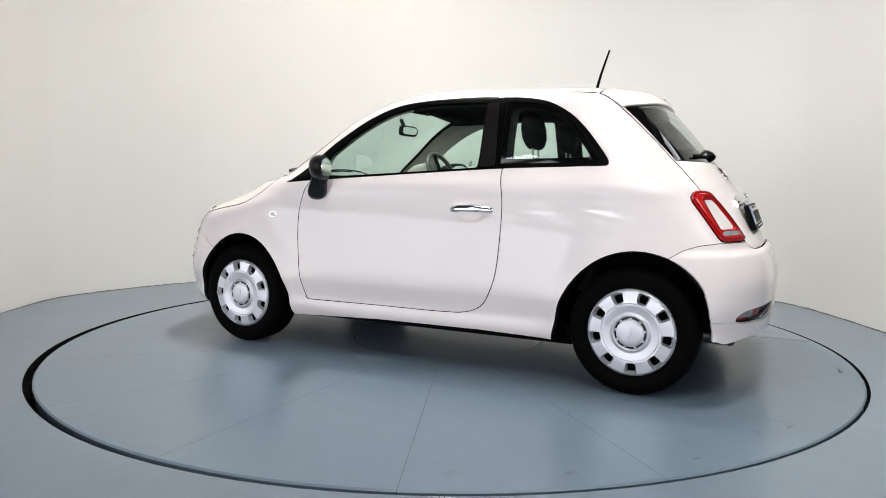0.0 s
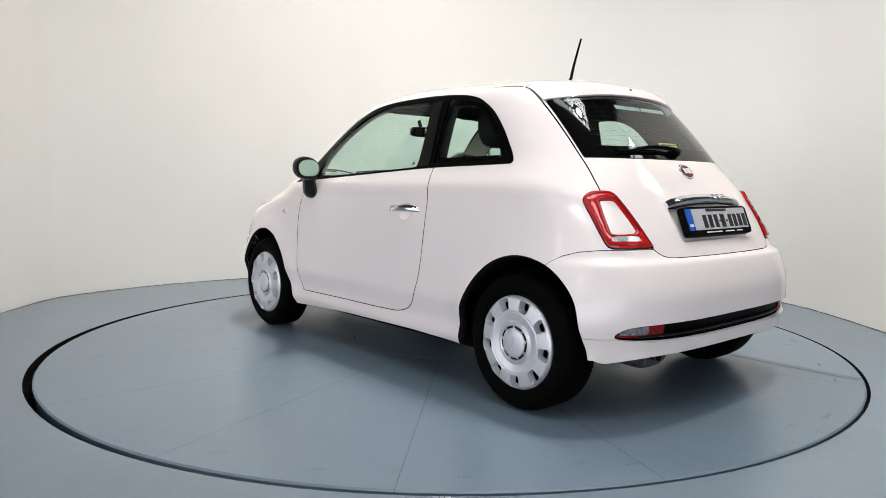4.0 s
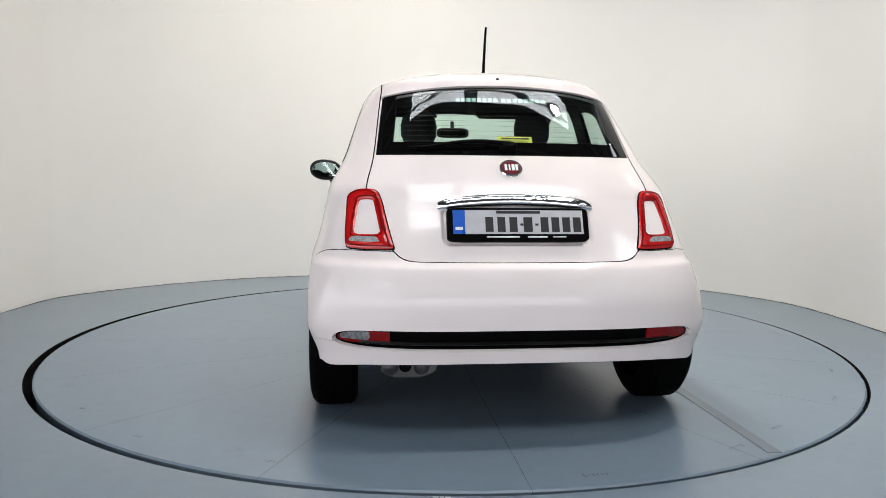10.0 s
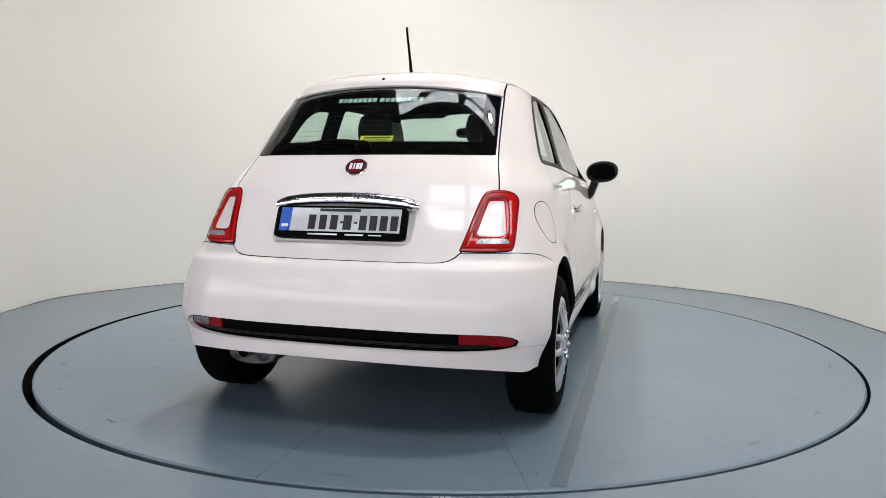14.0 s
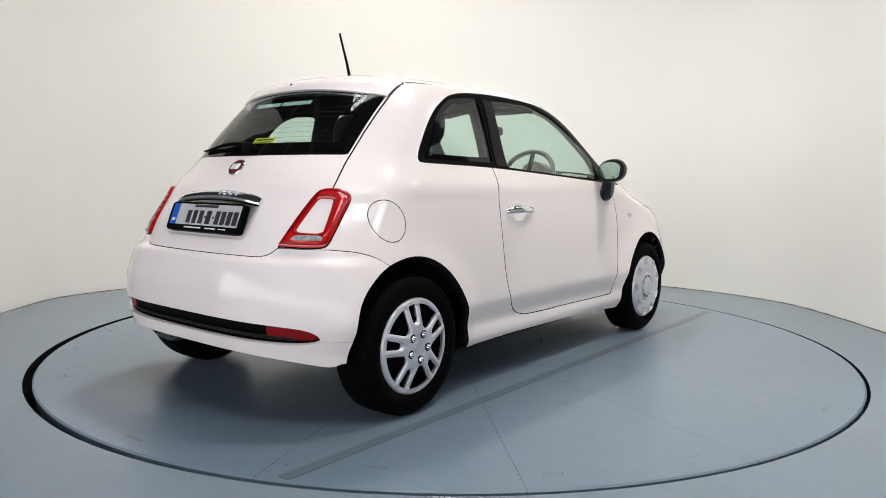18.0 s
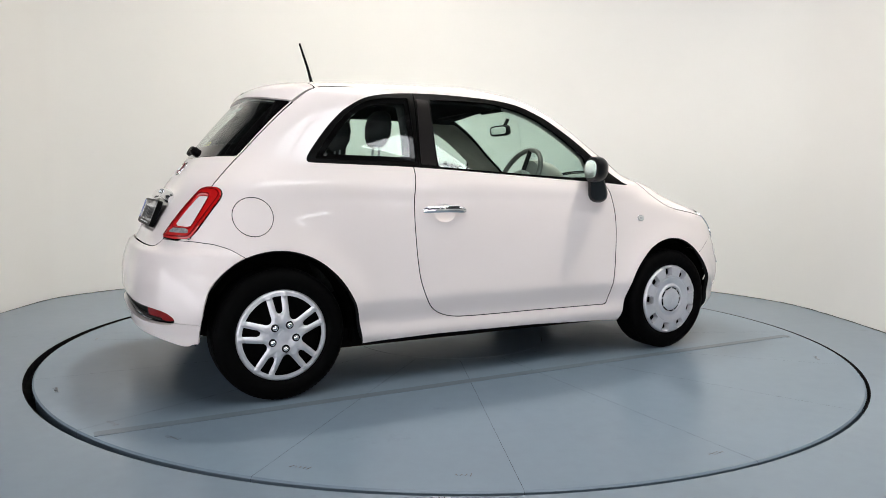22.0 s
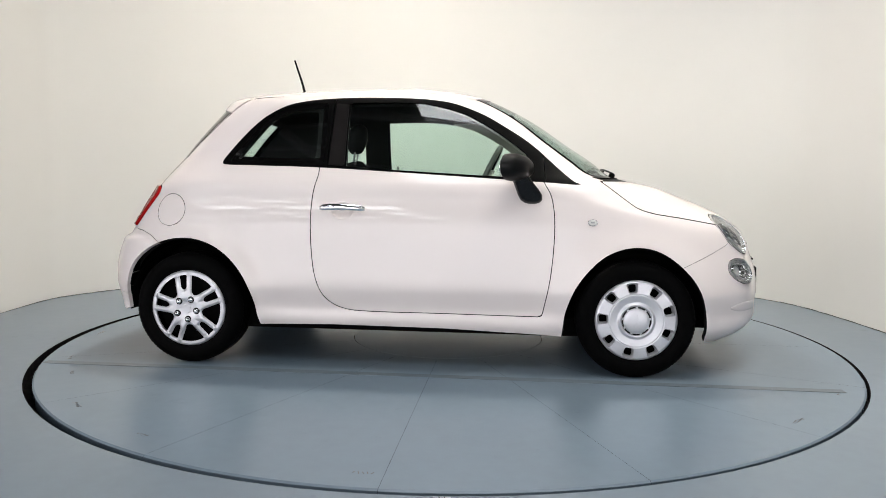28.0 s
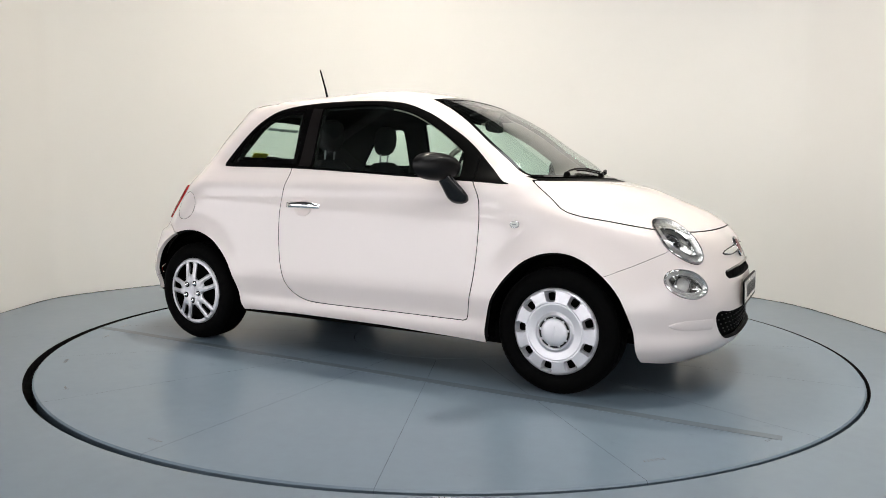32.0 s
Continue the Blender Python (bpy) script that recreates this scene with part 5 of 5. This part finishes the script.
def front_fittings():
    # chrome whiskers and the round badge between them
    for sgn in (1, -1):
        rings = []
        for i in range(11):
            u = i / 10
            q, nn = on_end(sgn * (0.075 + 0.27 * u), 0.652 - 0.006 * u, 1)
            mm = frame_on(q, nn)
            h = 0.016 * math.sqrt(max(0.02, 1 - u ** 3))
            rings.append([mm @ Vector((0, h * math.sin(t), 0.010 * max(math.cos(t), -0.5) + 0.002)) for t in
                          (2 * math.pi * k / 14 for k in range(14))])
        w = part("chrome_whisker", loft(rings), CHROME, CAR, "chrome whisker trim")
        rings = []
        for i in range(11):
            u = i / 10
            q, nn = on_end(sgn * (0.070 + 0.281 * u), 0.652 - 0.006 * u, 1)
            mm = frame_on(q, nn)
            h = 0.020 * math.sqrt(max(0.03, 1 - u ** 3))
            rings.append([mm @ Vector((0, h * math.sin(t), 0.004 * max(math.cos(t), -0.5) + 0.001)) for t in (2 * math.pi * k / 14 for k in range(14))])
        part("whisker_seat", loft(rings), BLACK, w, "black whisker seat")
    p, n = on_end(0.0, 0.655, 1)
    m = frame_on(p, n)
    root = part("round_badge", slab(oval(0.055, 0.052, 36), 0.011, 0.004, m=m), CHROME, CAR, "round badge with a chrome rim")
    part("badge_field", slab(oval(0.042, 0.039, 32), 0.0125, 0.002, m=m), BADGE, root, "dark red badge field")
    # number plate on the bumper
    m = frame_on(Vector((1.874, 0, 0.455)), Vector((1, 0, 0.03)))
    holder = part("number_plate", slab(oval(0.262, 0.060, 40, 12), 0.008, 0.002, m=m), BLACK, CAR, "black-framed number plate")
    bm = box((0.508, 0.100, 0.002), (0, 0.004, 0.0085))
    bm.transform(m)
    part("plate_face", bm, PLATE, holder, "pale grey plate face")
    for i in range(8):
        bm = box((0.024, 0.058, 0.0006), (-0.15 + i * 0.05, 0.0, 0.0102))
        bm.transform(m)
        part("printed_bar", bm, INK, holder)
    # chrome lip of the upper intake and studs of the grille
    pts = []
    for i in range(25):
        y = -0.385 + 0.77 * i / 24
        q, nn = on_end(y, 0.579 - 0.012 * abs(y / 0.385) ** 4, 1)
        pts.append(q + nn * 0.002)
    part("intake_lip", tube(pts, 0.006, 8), GLOSS, CAR, "dark intake lip")
    bm = bmesh.new()
    for r in range(5):
        for c in range(20):
            y = -0.475 + 0.05 * c + (0.025 if r % 2 else 0)
            z = 0.285 + 0.022 * r
            q, nn = on_end(y, z, 1)
            if q is None or abs(y) > 0.50:
                continue
            mm = frame_on(q - nn * 0.028, nn)
            slab(oval(0.003, 0.003, 8), 0.005, 0.001, bm, mm)
    tagged(part("grille_studs", bm, EXHAUST, CAR), "small studs on the lower grille", kind="stuff")
    # side blades of the bumper
    for sgn in (1, -1):
        rings = []
        for i in range(13):
            u = i / 12
            x = 1.635 + 0.155 * u
            o = Vector((x - 1.1, sgn * 0.62, 0)).normalized()
            y = sgn * (0.700 - 0.163 * u)
            q, nn, _, _ = _tree.ray_cast(Vector((x + 1, y + sgn * 1, 0.352)), Vector((-1, -sgn, 0)).normalized())
            mm = frame_on(q, nn)
            h = 0.025 * math.sin(min(1, u * 2.2 + 0.04) * math.pi / 2) ** 0.7
            rings.append([mm @ Vector((0, h * math.sin(t) - 0.004, 0.0045 * max(math.cos(t), -0.6))) for t in (2 * math.pi * k / 14 for k in range(14))])
        part("bumper_blade", loft(rings), WHITE, CAR, "white bumper side blade")
    # wipers on the cowl
    for y0, y1 in ((-0.42, 0.14), (0.16, 0.58)):
        a = Vector((1.055, y0, 0.995))
        base = part("front_wiper", slab(oval(0.020, 0.016, 20), 0.024, 0.008, m=frame_on(a, Vector((0.4, 0, 1)), (1, 0, 0))), BLACK, CAR,
                    "black windscreen wiper")
        pts = [a + Vector((0.005, 0, 0.022))]
        for i in range(1, 9):
            u = i / 8
            y = y0 + (y1 - y0) * u
            q, nn = on_end(y, 1.003 + 0.020 * math.sin(u * math.pi) + 0.010 * u, 1)
            pts.append(q + nn * 0.016)
        part("wiper_arm", tube(pts, 0.0048, 8), BLACK, base)
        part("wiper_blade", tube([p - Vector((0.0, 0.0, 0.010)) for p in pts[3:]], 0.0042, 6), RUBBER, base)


front_fittings()


def cabin():
    for sgn in (1, -1):
        seat = part("front_seat", blob([((-0.40, 0.33 * sgn, 0.52), 0.22, 0.10, (0, 1, 0), (1, 0, 0.2)), ((-0.46, 0.33 * sgn, 0.75), 0.235, 0.10, (0, 1, 0), (1, 0, 0.2)),
                                        ((-0.51, 0.33 * sgn, 0.95), 0.225, 0.085, (0, 1, 0), (1, 0, 0.2)), ((-0.535, 0.325 * sgn, 1.04), 0.18, 0.065, (0, 1, 0), (1, 0, 0.2)),
                                        ((-0.545, 0.32 * sgn, 1.085), 0.11, 0.04, (0, 1, 0), (1, 0, 0.2))], 24, 2.8), CLOTH, CAR, "dark cloth front seat")
        seat.location = (0.036, -0.015 * sgn, 0.0)
        part("seat_cushion", blob([((-0.45, 0.33 * sgn, 0.47), 0.23, 0.08, (0, 1, 0), (0, 0, 1)), ((-0.1, 0.33 * sgn, 0.50), 0.25, 0.09, (0, 1, 0), (0, 0, 1)),
                                   ((0.06, 0.33 * sgn, 0.50), 0.22, 0.07, (0, 1, 0), (0, 0, 1))], 20, 3), CLOTH, seat)
        part("headrest", blob([((-0.535, 0.315 * sgn, 1.142), 0.035, 0.030, (0, 1, 0), (1, 0, 0.1)), ((-0.535, 0.315 * sgn, 1.160), 0.074, 0.045, (0, 1, 0), (1, 0, 0.1)),
                               ((-0.53, 0.315 * sgn, 1.20), 0.092, 0.060, (0, 1, 0), (1, 0, 0.1)), ((-0.525, 0.315 * sgn, 1.255), 0.095, 0.062, (0, 1, 0), (1, 0, 0.1)),
                               ((-0.52, 0.315 * sgn, 1.305), 0.082, 0.052, (0, 1, 0), (1, 0, 0.1)), ((-0.52, 0.315 * sgn, 1.33), 0.045, 0.025, (0, 1, 0), (1, 0, 0.1))], 24),
             CLOTH, seat)
        for d in (-0.045, 0.045):
            part("headrest_rod", tube([(-0.545, 0.315 * sgn + d, 1.06), (-0.535, 0.315 * sgn + d, 1.16)], 0.006, 8), STEEL, seat)
    bench = part("rear_seat", blob([((-0.80, 0, 0.50), 0.58, 0.10, (0, 1, 0), (1, 0, 0.2)), ((-0.93, 0, 0.80), 0.57, 0.09, (0, 1, 0), (1, 0, 0.2)),
                                    ((-1.0, 0, 0.99), 0.55, 0.07, (0, 1, 0), (1, 0, 0.2)), ((-1.01, 0, 1.03), 0.50, 0.03, (0, 1, 0), (1, 0, 0.2))], 28, 4), CLOTH, CAR,
                 "dark cloth rear bench")
    part("bench_cushion", box((0.45, 1.1, 0.16), (-0.68, 0, 0.50), 0.04), CLOTH, bench)
    part("parcel_shelf", box((0.26, 1.02, 0.02), (-1.17, 0, 1.015), 0.006), TRIM, CAR, "dark parcel shelf")
    dash = part("dashboard", blob([((0.50, 0, 0.84), 0.64, 0.10, (0, 1, 0), (0, 0, 1)), ((0.56, 0, 0.88), 0.65, 0.09, (0, 1, 0), (0, 0, 1)),
                                   ((0.74, 0, 0.90), 0.62, 0.07, (0, 1, 0), (0, 0, 1)), ((0.94, 0, 0.92), 0.56, 0.04, (0, 1, 0), (0, 0, 1))], 28, 4.5), TRIM, CAR,
                "dark dashboard")
    part("gauge_hood", blob([((0.46, -0.34, 1.02), 0.085, 0.070, (0, 1, 0), (0, 0, 1)), ((0.50, -0.34, 1.02), 0.092, 0.078, (0, 1, 0), (0, 0, 1)),
                             ((0.60, -0.34, 1.005), 0.085, 0.070, (0, 1, 0), (0, 0, 1)), ((0.68, -0.34, 0.98), 0.05, 0.035, (0, 1, 0), (0, 0, 1))], 24), DIAL, dash,
         "pale round gauge hood")
    tilt = Matrix.Translation((0.385, -0.342, 1.000)) @ Matrix.Rotation(radians(-64), 4, "Y")
    ring = tube([tilt @ Vector((0.170 * math.cos(t), 0.178 * math.sin(t), 0)) for t in (2 * math.pi * i / 40 for i in range(41))], 0.0145, 10, caps=False)
    wheel_part = part("steering_wheel", ring, WHEEL_GREY, CAR, "grey steering wheel")
    part("wheel_hub", slab([(x, y) for x, y in oval(0.062, 0.075, 24, 2.5)], 0.05, 0.02, m=tilt @ pose(-0.02, 0, -0.03)), DIAL, wheel_part)
    for a in (0.25, math.pi - 0.25, -math.pi / 2):
        part("wheel_spoke", tube([tilt @ Vector((0, 0, -0.01)), tilt @ Vector((0.168 * -math.sin(a), 0.168 * math.cos(a), 0))], 0.013, 8), TRIM, wheel_part)
    mir = part("cabin_mirror", slab(oval(0.105, 0.033, 28, 4), 0.022, 0.006, m=frame_on(Vector((0.475, 0.003, 1.286)), Vector((-1, 0, -0.1)))), TRIM, CAR,
               "dark cabin mirror")
    part("mirror_stem", tube([(0.49, 0.003, 1.30), (0.52, 0.0, 1.36)], 0.012, 8), TRIM, mir)
    part("mirror_face", slab(oval(0.088, 0.023, 28, 4), 0.001, m=frame_on(Vector((0.4528, 0.003, 1.286)), Vector((-1, 0, -0.1)))), MIRROR, mir)
    for sgn in (1, -1):
        bm = box((0.02, 0.28, 0.13), (0.30, 0.27 * sgn, 1.385), 0.008, turn=Matrix.Rotation(radians(76), 3, "Y"))
        part("sun_visor", bm, LINER, CAR, "dark sun visor")
    # stickers inside the rear window
    p0, n0 = on_end(-0.038, 1.143, -1)
    m = frame_on(p0 - n0 * 0.012, n0)
    st = part("yellow_sticker", slab([(-0.075, -0.020), (0.070, -0.020), (0.070, 0.020), (-0.075, 0.020)], 0.001, m=m), YELLOW, CAR, "yellow window sticker with dark print")
    for x, y, w, h in ((0.0, 0.009, 0.118, 0.0075), (-0.004, -0.003, 0.115, 0.002), (-0.004, -0.010, 0.115, 0.002)):
        bm = box((w, h, 0.0008), (x, y, 0.0016))
        bm.transform(m)
        part("printed_bar", bm, INK, st)
    words = ((0.105, 0.185), (-0.098, 0.200))
    for y, w in words:
        n_seg = 8
        bm = bmesh.new()
        for i in range(n_seg):
            yy = y + w * (0.5 - (i + 0.5) / n_seg)
            q, nn = on_end(yy, 1.315, -1)
            mm = frame_on(q - nn * 0.004, nn)
            slab([(-w / n_seg * 0.40, -0.012), (w / n_seg * 0.40, -0.012), (w / n_seg * 0.40, 0.012), (-w / n_seg * 0.40, 0.012)], 0.001, 0, bm, mm)
        part("window_lettering", bm, LETTERING, CAR, "pale lettering strip on the rear window")
    for sgn in (1, -1):
        for x, z in ((-0.905, 1.090), (-0.285, 1.062)):
            q, nn = on_side(x, z, sgn)
            mm = frame_on(q - nn * 0.005, nn)
            bm = bmesh.new()
            for y, w in ((0.012, 0.008), (0.002, 0.018), (-0.005, 0.020), (-0.012, 0.014)):
                slab([(-w / 2, y - 0.0022), (w / 2, y - 0.0022), (w / 2, y + 0.0022), (-w / 2, y + 0.0022)], 0.0006, 0, bm, mm)
            part("glass_mark", bm, INK, CAR, "tiny etched mark on the glass")
    for i in range(9):
        pts = []
        for k in range(21):
            y = -0.44 + 0.88 * k / 20
            q, nn = on_end(y, 1.135 + 0.022 * i, -1)
            pts.append(q - nn * 0.0075)
        part("heating_line", tube(pts, 0.0004, 4), THREAD, CAR)


cabin()


# ---------------------------------------------------------------- marks on the deck and floor
def deck_marks():
    off = Matrix.Translation((-0.139, -0.0602, 0))
    bm = box((4.0, 0.052, 0.002), (0.10, -0.888, 0.0012))
    bm.transform(off)
    part("deck_strip", bm, TAPE, TABLE, "long dull strip across the deck")
    rng = random.Random(4)
    for a, r in ((157, 2.13), (141, 2.16), (128, 2.15), (203, 2.14), (212, 2.10), (228, 2.15), (186, 2.18), (243, 2.14), (268, 2.15), (318, 2.12), (333, 2.16)):
        bm = bmesh.new()
        m = pose(r * math.cos(radians(a)), r * math.sin(radians(a)), 0.0006, 0, 0, a + 90)
        for i in range(rng.randint(3, 6)):
            x, h = -0.03 + 0.016 * i, rng.uniform(0.012, 0.03)
            b2 = box((0.003, h * 0.8, 0.0006), (x, 0, 0), turn=Matrix.Rotation(rng.uniform(-0.6, 0.6), 3, "Z"))
            tmp = bpy.data.meshes.new("scrawl")
            b2.transform(m)
            b2.to_mesh(tmp)
            b2.free()
            bm.from_mesh(tmp)
            bpy.data.meshes.remove(tmp)
        part("chalk_mark", bm, INK, TABLE, "small hand-drawn mark near the rim")
    label = tagged(part("floor_label", box((0.055, 0.03, 0.0012), (-0.014, -2.322, 0.0008)), PAPER, smooth=0), "small white label stuck on the floor beside the turntable",
                   "label")
    cu = bpy.data.curves.new("letter_h", "FONT")
    cu.body, cu.size, cu.align_x, cu.align_y, cu.extrude = "H", 0.034, "CENTER", "CENTER", 0.0003
    cu.materials.append(INK)
    ob = new("letter_h", cu)
    ob.parent = label
    ob.location = (-0.014, -2.322, 0.0018)


deck_marks()



# ---- the turning
def turn_at(t):
    s = t - 16.0
    return math.degrees(1.0956659 - 0.0990961 * s - 9.2e-6 * s * s - 2.97e-7 * s ** 3)


def motions():
    rows, deck = [], []
    for i in range(65):
        t = i * 0.5
        m = pose(0, 0, 0, 0, 0, turn_at(t))
        deck.append((t, m))
        rows.append((t, m @ pose(-0.139, -0.0602, 0)))
    walk(TABLE, deck)
    walk(CAR, rows)


motions()
